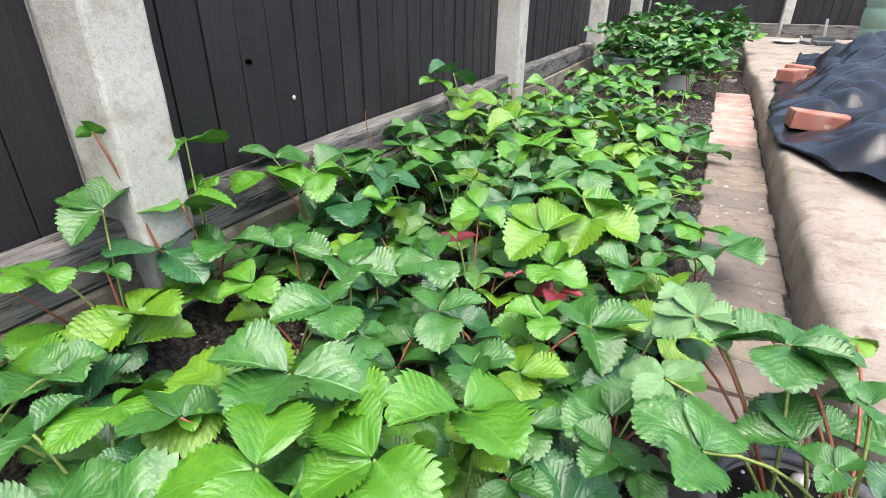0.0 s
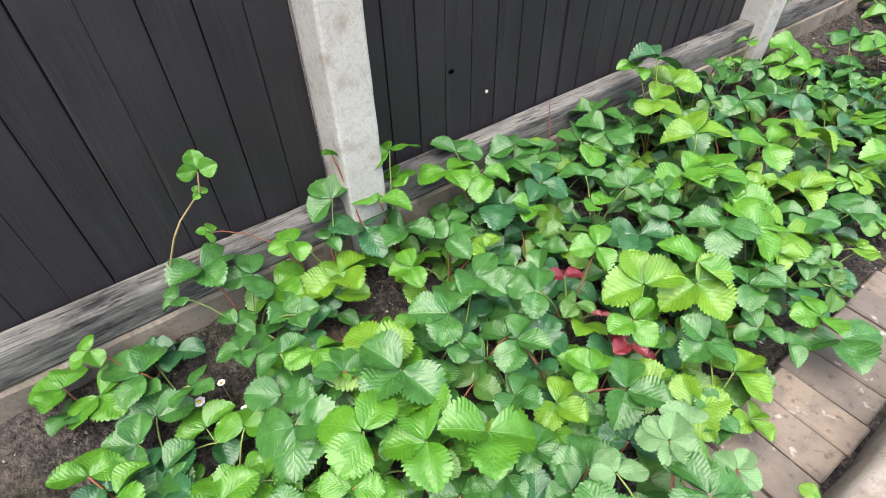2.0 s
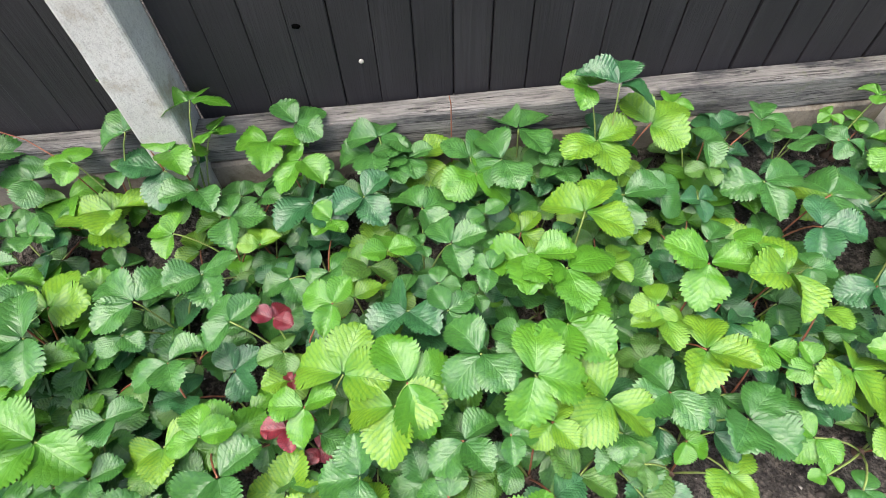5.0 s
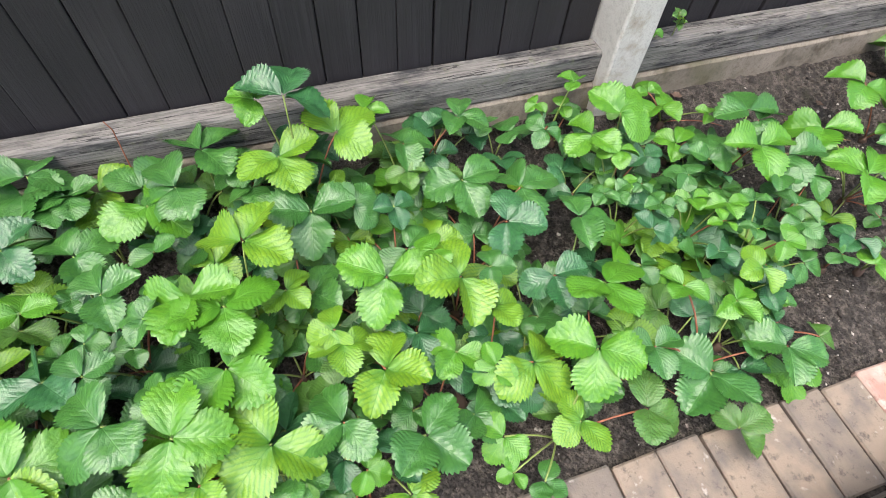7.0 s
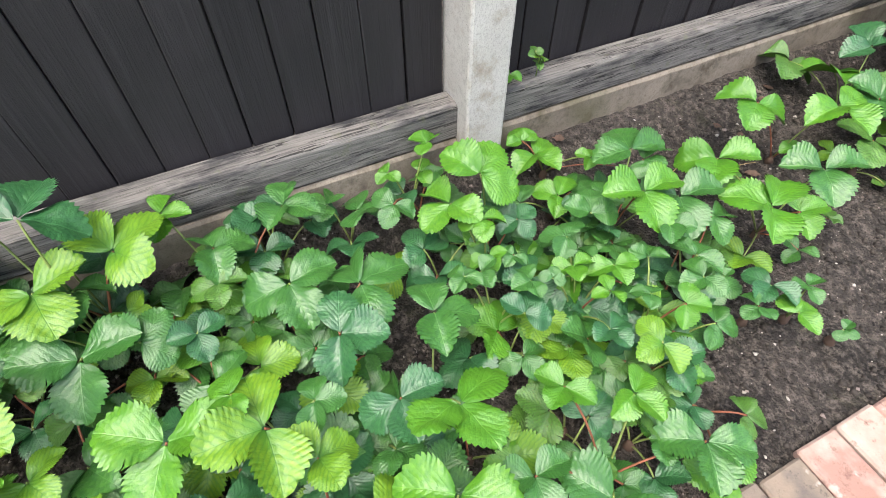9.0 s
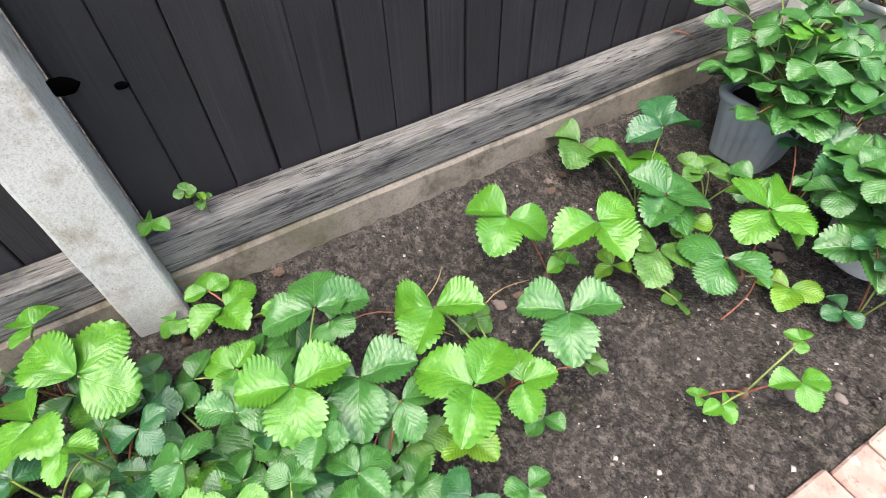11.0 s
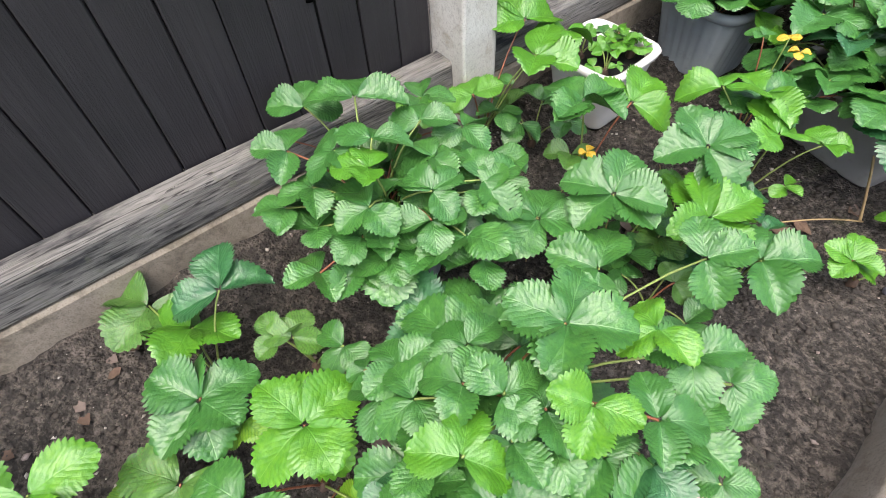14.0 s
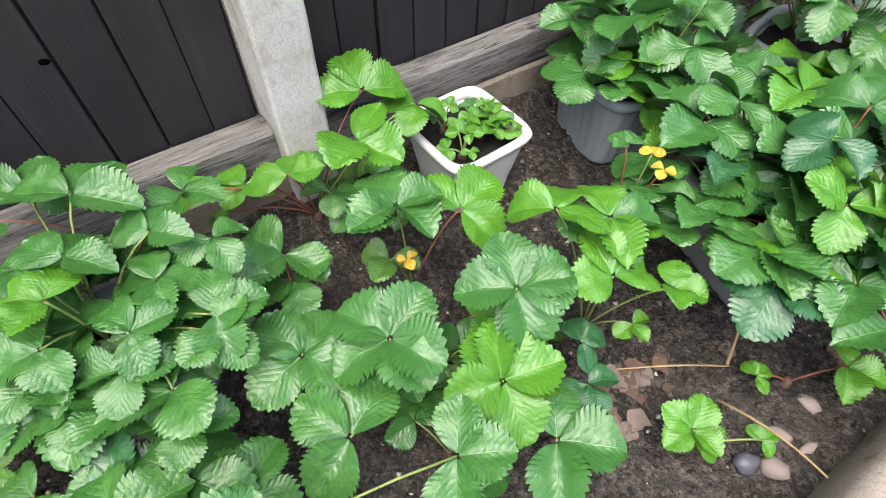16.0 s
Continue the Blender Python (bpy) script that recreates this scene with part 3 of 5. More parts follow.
strawberry(0.691, 0.612, [(0.645, 0.558, 0.20, 0.094, -10, "yellow"), (0.617, 0.584, 0.23, 0.094, 105, "fresh"), (0.788, 0.635, 0.12, 0.056, -109, "mid"), (0.713, 0.671, 0.18, 0.070, 32, "mid")], "mid")
strawberry(0.293, 0.635, [(0.324, 0.563, 0.22, 0.057, -172, "fresh"), (0.305, 0.635, 0.20, 0.032, -65, "mid"), (0.220, 0.644, 0.22, 0.080, 119, "mid"), (0.324, 0.696, 0.22, 0.075, 97, "mid")], "mid")
strawberry(0.419, 0.704, [(0.454, 0.593, 0.19, 0.087, -58, "dark"), (0.405, 0.661, 0.20, 0.043, 75, "mid"), (0.480, 0.671, 0.22, 0.054, 118, "mid"), (0.429, 0.735, 0.18, 0.039, -69, "mid"), (0.397, 0.767, 0.22, 0.048, -123, "mid"), (0.352, 0.794, 0.22, 0.038, 127, "mid")], "mid")
strawberry(0.875, 0.737, [(0.852, 0.655, 0.11, 0.049, 60, "mid"), (0.859, 0.773, 0.13, 0.069, -128, "fresh"), (0.913, 0.784, 0.09, 0.091, -40, "mid")], "mid")
strawberry(0.572, 0.758, [(0.588, 0.717, 0.25, 0.083, -50, "mid"), (0.555, 0.798, 0.22, 0.060, -133, "mid")], "mid")
strawberry(0.140, 0.792, [(0.079, 0.771, 0.22, 0.076, 142, "mid"), (0.130, 0.777, 0.22, 0.094, 48, "fresh"), (0.238, 0.781, 0.20, 0.048, -163, "mid"), (0.114, 0.840, 0.24, 0.094, -67, "mid")], "mid")
strawberry(0.659, 0.864, [(0.713, 0.752, 0.18, 0.046, 82, "mid"), (0.630, 0.807, 0.23, 0.094, 77, "fresh"), (0.700, 0.828, 0.18, 0.056, 37, "yellow"), (0.530, 0.894, 0.21, 0.094, 46, "fresh"), (0.664, 0.941, 0.16, 0.094, -48, "yellow"), (0.718, 0.964, 0.12, 0.057, 59, "mid")], "fresh")
strawberry(0.040, 0.897, [(0.018, 0.897, 0.24, 0.094, 118, "mid")], "mid")
strawberry(0.389, 0.935, [(0.391, 0.850, 0.24, 0.094, -16, "fresh"), (0.432, 0.910, 0.25, 0.092, 6, "fresh"), (0.332, 0.965, 0.29, 0.094, 138, "yellow"), (0.399, 1.014, 0.20, 0.056, 36, "yellow")], "fresh")
strawberry(0.773, 1.073, [(0.774, 0.985, 0.12, 0.040, -93, "old"), (0.740, 1.082, 0.10, 0.043, 61, "fresh"), (0.806, 1.151, 0.08, 0.034, 40, "yellow")], "fresh")
strawberry(0.128, 1.092, [(0.120, 0.986, 0.20, 0.058, 9, "mid"), (0.037, 1.041, 0.36, 0.062, -120, "fresh"), (0.115, 1.057, 0.27, 0.094, 15, "yellow"), (0.233, 1.095, 0.21, 0.094, -10, "mid"), (0.064, 1.097, 0.38, 0.094, 163, "dark"), (0.235, 1.182, 0.20, 0.065, 135, "mid"), (0.089, 1.187, 0.28, 0.094, 117, "yellow")], "mid")
strawberry(0.693, 1.129, [(0.662, 1.062, 0.15, 0.079, -73, "mid"), (0.723, 1.195, 0.13, 0.086, 40, "mid")], "mid")
strawberry(0.517, 1.135, [(0.503, 1.084, 0.19, 0.051, -94, "yellow"), (0.531, 1.094, 0.18, 0.062, -4, "yellow"), (0.594, 1.157, 0.16, 0.089, 52, "yellow"), (0.438, 1.204, 0.22, 0.094, -29, "fresh")], "yellow")
strawberry(0.121, 1.334, [(0.012, 1.267, 0.26, 0.055, 66, "fresh"), (0.252, 1.268, 0.19, 0.049, 7, "dark"), (0.169, 1.323, 0.20, 0.050, -5, "old"), (0.099, 1.334, 0.22, 0.073, 90, "mid"), (0.071, 1.480, 0.24, 0.067, 58, "mid")], "mid")
strawberry(0.456, 1.352, [(0.418, 1.306, 0.24, 0.057, -82, "fresh"), (0.486, 1.338, 0.23, 0.094, -88, "yellow"), (0.463, 1.413, 0.20, 0.048, 69, "mid")], "fresh")
strawberry(0.606, 1.373, [(0.589, 1.299, 0.13, 0.062, -52, "fresh"), (0.639, 1.364, 0.13, 0.049, -77, "fresh"), (0.545, 1.391, 0.19, 0.064, 102, "yellow"), (0.652, 1.439, 0.12, 0.094, 34, "yellow")], "fresh")
strawberry(0.779, 1.458, [(0.819, 1.338, 0.05, 0.032, -90, "fresh"), (0.754, 1.344, 0.06, 0.055, -53, "fresh"), (0.851, 1.388, 0.05, 0.042, 40, "mid"), (0.777, 1.493, 0.08, 0.064, -76, "yellow"), (0.676, 1.557, 0.16, 0.094, -27, "fresh"), (0.796, 1.629, 0.08, 0.077, 55, "old")], "fresh")
strawberry(0.290, 1.494, [(0.218, 1.439, 0.19, 0.094, 7, "mid"), (0.368, 1.488, 0.20, 0.080, 63, "dark"), (0.285, 1.556, 0.20, 0.094, 101, "mid")], "mid")
strawberry(0.492, 1.601, [(0.511, 1.537, 0.18, 0.072, 0, "dark"), (0.571, 1.613, 0.21, 0.087, 11, "fresh"), (0.395, 1.654, 0.19, 0.081, 70, "mid")], "dark")
strawberry(0.041, 1.762, [(0.127, 1.691, 0.20, 0.052, -45, "mid"), (0.012, 1.724, 0.18, 0.035, -75, "fresh"), (0.012, 1.809, 0.15, 0.043, 85, "fresh"), (0.012, 1.823, 0.23, 0.047, -141, "fresh")], "fresh")
strawberry(0.395, 1.789, [(0.349, 1.739, 0.19, 0.039, -57, "mid"), (0.347, 1.775, 0.18, 0.042, 6, "mid"), (0.464, 1.801, 0.18, 0.051, 130, "dark"), (0.419, 1.841, 0.20, 0.041, -88, "mid")], "mid")
strawberry(0.736, 1.819, [(0.701, 1.677, 0.14, 0.061, -10, "mid"), (0.779, 1.780, 0.10, 0.094, -60, "mid"), (0.611, 1.785, 0.18, 0.051, -58, "fresh"), (0.883, 1.802, 0.05, 0.066, 102, "old"), (0.665, 1.896, 0.15, 0.058, 13, "fresh"), (0.775, 1.976, 0.10, 0.080, -28, "mid")], "mid")
strawberry(0.254, 1.851, [(0.177, 1.797, 0.20, 0.078, -76, "fresh"), (0.311, 1.815, 0.16, 0.038, -1, "fresh"), (0.245, 1.834, 0.20, 0.051, -22, "fresh"), (0.328, 1.864, 0.16, 0.031, -64, "mid"), (0.218, 1.871, 0.16, 0.033, 143, "mid"), (0.247, 1.922, 0.16, 0.047, 19, "dark")], "fresh")
strawberry(0.142, 1.914, [(0.155, 1.878, 0.23, 0.094, 132, "fresh"), (0.129, 1.951, 0.12, 0.043, -96, "mid")], "fresh")
strawberry(0.444, 1.957, [(0.421, 1.891, 0.18, 0.025, 136, "mid"), (0.548, 1.936, 0.15, 0.046, 10, "dark"), (0.410, 1.948, 0.17, 0.047, -24, "fresh"), (0.493, 1.970, 0.18, 0.034, -100, "fresh"), (0.347, 1.975, 0.18, 0.054, -133, "mid"), (0.443, 2.023, 0.17, 0.048, -8, "fresh")], "fresh")
strawberry(0.040, 2.003, [(0.012, 2.003, 0.10, 0.039, -69, "fresh")], "fresh")
strawberry(0.541, 2.061, [(0.613, 2.004, 0.15, 0.057, -91, "yellow"), (0.529, 2.042, 0.17, 0.037, -136, "mid"), (0.572, 2.093, 0.16, 0.044, 58, "fresh"), (0.452, 2.104, 0.16, 0.041, 136, "mid")], "mid")
strawberry(0.070, 2.123, [(0.012, 2.083, 0.14, 0.045, 180, "fresh"), (0.051, 2.098, 0.12, 0.073, 18, "fresh"), (0.148, 2.189, 0.15, 0.036, -137, "fresh")], "fresh")
strawberry(0.292, 2.169, [(0.309, 2.065, 0.17, 0.062, 146, "mid"), (0.353, 2.089, 0.14, 0.032, 90, "dark"), (0.235, 2.101, 0.12, 0.040, -10, "dark"), (0.341, 2.162, 0.22, 0.089, -13, "fresh"), (0.209, 2.245, 0.20, 0.094, 162, "mid"), (0.240, 2.259, 0.19, 0.050, 37, "mid"), (0.360, 2.259, 0.18, 0.094, -25, "mid")], "mid")
strawberry(0.479, 2.229, [(0.425, 2.167, 0.20, 0.048, 50, "mid"), (0.540, 2.168, 0.16, 0.051, -92, "mid"), (0.492, 2.195, 0.16, 0.056, 106, "mid"), (0.542, 2.241, 0.12, 0.024, 180, "mid"), (0.423, 2.302, 0.16, 0.064, -5, "mid"), (0.453, 2.302, 0.06, 0.066, 72, "old")], "mid")
strawberry(0.608, 2.299, [(0.621, 2.267, 0.10, 0.040, -88, "mid"), (0.595, 2.331, 0.10, 0.057, -77, "dark")], "dark")
strawberry(0.645, 2.377, [(0.666, 2.335, 0.09, 0.049, 90, "fresh"), (0.625, 2.419, 0.08, 0.041, -11, "mid")], "fresh")
strawberry(0.727, 2.424, [(0.727, 2.424, 0.05, 0.028, 17, "mid")], "mid")
strawberry(0.443, 2.511, [(0.496, 2.388, 0.05, 0.059, -71, "yellow"), (0.473, 2.413, 0.18, 0.094, -143, "fresh"), (0.299, 2.437, 0.17, 0.094, -46, "fresh"), (0.498, 2.493, 0.15, 0.059, 74, "fresh"), (0.307, 2.520, 0.08, 0.043, 32, "old"), (0.535, 2.527, 0.04, 0.042, -83, "mid"), (0.431, 2.644, 0.16, 0.094, -34, "mid"), (0.503, 2.664, 0.05, 0.032, 40, "old")], "fresh")
strawberry(0.268, 2.748, [(0.190, 2.680, 0.18, 0.094, -57, "fresh"), (0.297, 2.763, 0.08, 0.042, 161, "fresh"), (0.317, 2.801, 0.21, 0.094, -6, "fresh")], "fresh")
strawberry(0.688, 2.902, [(0.652, 2.803, 0.03, 0.022, -160, "fresh"), (0.686, 2.819, 0.04, 0.034, -12, "fresh"), (0.732, 2.955, 0.07, 0.050, -24, "fresh"), (0.680, 3.033, 0.07, 0.030, -158, "fresh")], "fresh")
strawberry(0.402, 2.914, [(0.349, 2.855, 0.07, 0.043, -90, "yellow"), (0.475, 2.941, 0.02, 0.036, -120, "old"), (0.382, 2.946, 0.10, 0.094, -57, "old")], "old")
strawberry(0.216, 3.064, [(0.033, 3.025, 0.12, 0.094, -60, "old"), (0.302, 3.033, 0.15, 0.094, -64, "mid"), (0.302, 3.033, 0.15, 0.094, 90, "mid"), (0.354, 3.070, 0.10, 0.051, -80, "yellow"), (0.144, 3.074, 0.13, 0.094, -43, "fresh"), (0.159, 3.150, 0.20, 0.094, 153, "dark")], "mid")
strawberry(0.498, 3.118, [(0.485, 3.018, 0.13, 0.094, -68, "mid"), (0.463, 3.150, 0.18, 0.094, -81, "fresh"), (0.463, 3.150, 0.18, 0.094, 101, "fresh"), (0.582, 3.155, 0.04, 0.060, -69, "yellow")], "fresh")
strawberry(0.296, 3.225, [(0.258, 3.190, 0.12, 0.053, -177, "old"), (0.277, 3.211, 0.12, 0.058, 126, "old"), (0.353, 3.275, 0.12, 0.059, -70, "mid")], "old")
strawberry(0.699, 3.230, [(0.678, 3.185, 0.05, 0.043, -113, "dark"), (0.639, 3.198, 0.21, 0.044, -112, "dark"), (0.674, 3.202, 0.18, 0.027, -20, "dark"), (0.752, 3.283, 0.23, 0.094, -69, "mid"), (0.752, 3.283, 0.23, 0.090, 65, "mid")], "dark")
strawberry(0.438, 3.336, [(0.519, 3.261, 0.22, 0.059, -58, "mid"), (0.457, 3.268, 0.20, 0.031, -113, "mid"), (0.441, 3.400, 0.20, 0.051, 160, "mid"), (0.336, 3.414, 0.17, 0.040, -98, "dark")], "mid")
strawberry(0.847, 3.446, [(0.822, 3.384, 0.10, 0.039, -28, "fresh"), (0.817, 3.417, 0.18, 0.043, -73, "dark"), (0.902, 3.537, 0.23, 0.046, -39, "mid")], "dark")
strawberry(0.322, 3.723, [(0.414, 3.696, 0.21, 0.094, -73, "mid"), (0.414, 3.696, 0.21, 0.094, 123, "mid"), (0.252, 3.747, 0.17, 0.075, -2, "mid"), (0.206, 3.753, 0.20, 0.094, -71, "mid")], "mid")
strawberry(0.512, 3.789, [(0.564, 3.699, 0.20, 0.094, -155, "mid"), (0.484, 3.817, 0.25, 0.094, -94, "mid"), (0.484, 3.817, 0.25, 0.094, 115, "mid"), (0.515, 3.824, 0.15, 0.042, -100, "mid")], "mid")
strawberry(0.043, 3.880, [(0.012, 3.661, 0.24, 0.041, 26, "fresh"), (0.012, 3.682, 0.15, 0.028, 77, "fresh"), (0.012, 3.761, 0.21, 0.062, -67, "fresh"), (0.057, 3.838, 0.23, 0.071, 149, "fresh"), (0.079, 3.907, 0.16, 0.058, -18, "mid"), (0.012, 3.943, 0.20, 0.053, -56, "mid"), (0.127, 3.961, 0.31, 0.093, 31, "fresh"), (0.011, 4.039, 0.32, 0.094, 176, "fresh"), (0.063, 4.132, 0.28, 0.076, -43, "fresh")], "fresh")
strawberry(0.303, 3.965, [(0.298, 3.921, 0.16, 0.061, -59, "old"), (0.323, 3.945, 0.17, 0.022, -7, "gold"), (0.282, 3.951, 0.28, 0.094, -79, "mid"), (0.282, 3.951, 0.28, 0.094, 178, "mid"), (0.330, 4.059, 0.25, 0.094, 105, "fresh")], "gold")
strawberry(0.580, 3.974, [(0.626, 3.928, 0.22, 0.094, 74, "fresh"), (0.626, 3.928, 0.22, 0.094, 151, "fresh"), (0.533, 4.021, 0.28, 0.094, -26, "mid"), (0.533, 4.021, 0.28, 0.094, 83, "mid")], "fresh")
strawberry(0.709, 4.016, [(0.733, 3.951, 0.18, 0.094, 46, "mid"), (0.685, 4.081, 0.12, 0.056, -15, "dark")], "dark")
strawberry(0.572, 4.211, [(0.626, 4.118, 0.14, 0.052, 83, "dark"), (0.460, 4.162, 0.31, 0.094, 129, "fresh"), (0.596, 4.178, 0.26, 0.087, 174, "fresh"), (0.648, 4.232, 0.12, 0.039, -10, "fresh"), (0.511, 4.250, 0.28, 0.094, 55, "fresh"), (0.511, 4.250, 0.28, 0.094, -25, "mid"), (0.655, 4.284, 0.21, 0.060, 41, "fresh")], "fresh")
strawberry(0.868, 4.239, [(0.839, 4.199, 0.07, 0.062, 117, "fresh"), (0.839, 4.199, 0.07, 0.054, -99, "fresh"), (0.925, 4.320, 0.02, 0.031, 83, "fresh")], "fresh")
strawberry(0.460, 4.382, [(0.418, 4.372, 0.32, 0.039, 178, "mid"), (0.466, 4.384, 0.33, 0.022, 108, "gold"), (0.497, 4.389, 0.31, 0.022, -72, "gold")], "gold")
strawberry(0.885, 4.474, [(0.842, 4.403, 0.04, 0.035, 86, "fresh"), (0.928, 4.546, 0.06, 0.067, 29, "fresh")], "fresh")
strawberry(1.035, 0.050, [(0.875, -0.021, 0.22, 0.070, 160, "mid"), (0.989, 0.015, 0.22, 0.029, 143, "mid"), (1.019, 0.087, 0.25, 0.037, 174, "mid"), (1.055, 0.307, 0.20, 0.033, -68, "yellow"), (0.944, 0.227, 0.22, 0.040, 98, "pale"), (0.942, 0.118, 0.28, 0.070, -97, "mid")], "pale", 0.090, "strawberry plants in pots")
strawberry(0.965, 0.050, [(0.942, 0.118, 0.28, 0.070, 61, "mid"), (0.849, 0.210, 0.25, 0.050, -152, "pale"), (0.843, 0.198, 0.20, 0.048, -152, "mid"), (0.850, 0.148, 0.27, 0.050, -147, "pale"), (0.850, 0.148, 0.27, 0.050, 95, "pale"), (0.830, 0.050, 0.24, 0.050, 160, "pale")], "pale", 0.090, "strawberry plants in pots")
strawberry(0.270, 3.480, [(0.009, 3.455, 0.36, 0.072, 149, "mid"), (0.100, 3.370, 0.36, 0.062, -133, "mid"), (0.175, 3.425, 0.38, 0.062, -81, "mid"), (0.177, 3.369, 0.33, 0.062, -105, "mid"), (0.160, 3.317, 0.30, 0.062, -132, "mid"), (0.218, 3.340, 0.28, 0.062, -121, "mid"), (0.275, 3.303, 0.24, 0.062, -95, "mid"), (0.253, 3.447, 0.38, 0.062, -130, "fresh")], "mid", 0.175, "strawberry plants in pots")
strawberry(0.217, 3.510, [(0.308, 3.361, 0.24, 0.062, 24, "mid"), (0.296, 3.387, 0.29, 0.062, -71, "mid"), (0.289, 3.415, 0.34, 0.062, -97, "mid"), (0.306, 3.421, 0.29, 0.062, 67, "mid"), (0.337, 3.409, 0.26, 0.062, -14, "mid"), (0.372, 3.455, 0.27, 0.062, -53, "mid"), (0.356, 3.490, 0.31, 0.062, -29, "mid"), (0.445, 3.527, 0.26, 0.062, -29, "mid"), (0.400, 3.527, 0.28, 0.093, -85, "mid")], "mid", 0.175, "strawberry plants in pots")
strawberry(0.217, 3.450, [(0.328, 3.515, 0.34, 0.062, 94, "mid"), (0.366, 3.611, 0.30, 0.062, 20, "mid"), (0.342, 3.619, 0.31, 0.071, 89, "mid"), (0.263, 3.569, 0.34, 0.062, 78, "mid"), (0.232, 3.660, 0.34, 0.062, 11, "mid"), (0.199, 3.591, 0.37, 0.062, 143, "mid"), (0.113, 3.655, 0.34, 0.062, 48, "mid"), (0.099, 3.520, 0.40, 0.094, 136, "mid"), (0.203, 3.486, 0.39, 0.066, 144, "mid")], "mid", 0.175, "strawberry plants in pots")
strawberry(0.655, 3.430, [(0.563, 3.393, 0.29, 0.062, -167, "mid"), (0.515, 3.302, 0.26, 0.062, 174, "mid"), (0.575, 3.288, 0.28, 0.062, -90, "mid"), (0.610, 3.345, 0.31, 0.062, -150, "mid"), (0.665, 3.223, 0.26, 0.062, -22, "mid"), (0.659, 3.255, 0.28, 0.062, 176, "mid"), (0.684, 3.282, 0.32, 0.068, 132, "fresh")], "mid", 0.125, "strawberry plants in pots")
strawberry(0.603, 3.460, [(0.658, 3.374, 0.32, 0.062, 78, "mid"), (0.705, 3.346, 0.30, 0.062, -9, "mid"), (0.736, 3.388, 0.29, 0.062, 50, "mid"), (0.707, 3.401, 0.32, 0.062, -110, "mid"), (0.852, 3.393, 0.26, 0.094, -14, "mid"), (0.788, 3.428, 0.28, 0.062, 5, "mid"), (0.742, 3.443, 0.34, 0.062, -59, "fresh"), (0.831, 3.470, 0.27, 0.062, -14, "dark")], "mid", 0.125, "strawberry plants in pots")
strawberry(0.603, 3.400, [(0.803, 3.503, 0.31, 0.062, 49, "mid"), (0.835, 3.536, 0.28, 0.062, 2, "mid"), (0.833, 3.639, 0.27, 0.062, 59, "mid"), (0.775, 3.607, 0.31, 0.067, -45, "mid"), (0.725, 3.596, 0.33, 0.064, -104, "fresh"), (0.643, 3.501, 0.34, 0.089, -49, "mid"), (0.643, 3.501, 0.34, 0.085, -151, "mid"), (0.685, 3.798, 0.27, 0.075, 60, "mid")], "mid", 0.125, "strawberry plants in pots")

# low leaves that fill the ground between the plants of the dense end
fill = random.Random(4)
spots = []
for _ in range(7000):
    x, y = fill.uniform(0.05, 0.80), fill.uniform(-1.3, 2.12)
    if all((x - a) ** 2 + (y - b) ** 2 > 0.118 ** 2 for a, b in spots):
        spots.append((x, y))
for x, y in spots:
    bare = noise.noise(Vector((x * 4, y * 4, 3)))
    if bare > 0.36 or (y > 1.2 and (x > 0.68 or bare > 0.30)) or (0.10 < x < 0.24 and -0.20 < y < -0.06) or (x < 0.2 and y < -0.62):
        continue
    if y < -0.10:
        bushy(x, y, fill.randint(4, 6), 0.12, fill.uniform(0.10, 0.16), ["mid", "mid", "fresh", "dark"], (0.05, 0.078))
    else:
        bushy(x, y, fill.randint(4, 6), 0.11, fill.uniform(0.07, 0.14), ["mid", "mid", "dark", "dark", "old", "fresh", "mid", "yellow"], (0.05, 0.075))
for x, y, n, r, h, z in ((0.22, 3.50, 12, 0.14, 0.13, 0.175), (0.58, 3.42, 10, 0.17, 0.12, 0.125), (0.66, 3.38, 8, 0.17, 0.07, 0.125)):
    bushy(x, y, n, r, h, ["mid", "mid", "mid", "dark", "mid"], (0.07, 0.098), z, "strawberry plants in pots")
for x, y, n, h in ((0.50, 3.88, 4, 0.11), (0.62, 3.84, 4, 0.11), (0.52, 4.05, 4, 0.12), (0.64, 4.05, 3, 0.11), (0.12, 3.99, 4, 0.12),
                   (0.46, 2.20, 4, 0.10), (0.58, 2.12, 4, 0.10), (0.30, 2.14, 4, 0.10), (0.40, 2.06, 5, 0.12), (0.18, 2.08, 3, 0.08), (0.62, 1.99, 5, 0.10), (0.71, 1.90, 4, 0.09), (0.68, 1.77, 4, 0.10), (0.55, 1.94, 5, 0.11), (0.72, 2.06, 4, 0.08)):
    bushy(x, y, n, 0.11, h, ["mid", "mid", "dark", "old", "mid", "fresh"], (0.045, 0.07))

# low leaves along the foot of the concrete base
for x, y, n, r, h, kinds in ((0.06, 1.10, 5, 0.08, 0.22, ["dark", "dark", "mid", "yellow"]), (0.05, 0.98, 4, 0.07, 0.15, ["mid", "dark"]), (0.06, 0.40, 4, 0.08, 0.15, ["mid", "fresh", "mid"]),
                            (0.05, 0.58, 4, 0.08, 0.15, ["mid", "dark", "mid"]), (0.06, 0.80, 4, 0.08, 0.15, ["mid", "mid", "old"]), (0.05, 1.42, 4, 0.08, 0.15, ["mid", "dark", "old"]), (0.06, 1.60, 4, 0.08, 0.14, ["mid", "dark", "mid"]), (0.05, 1.78, 3, 0.07, 0.12, ["mid", "dark"])):
    bushy(x, y, n, r, h, kinds, (0.045, 0.066))


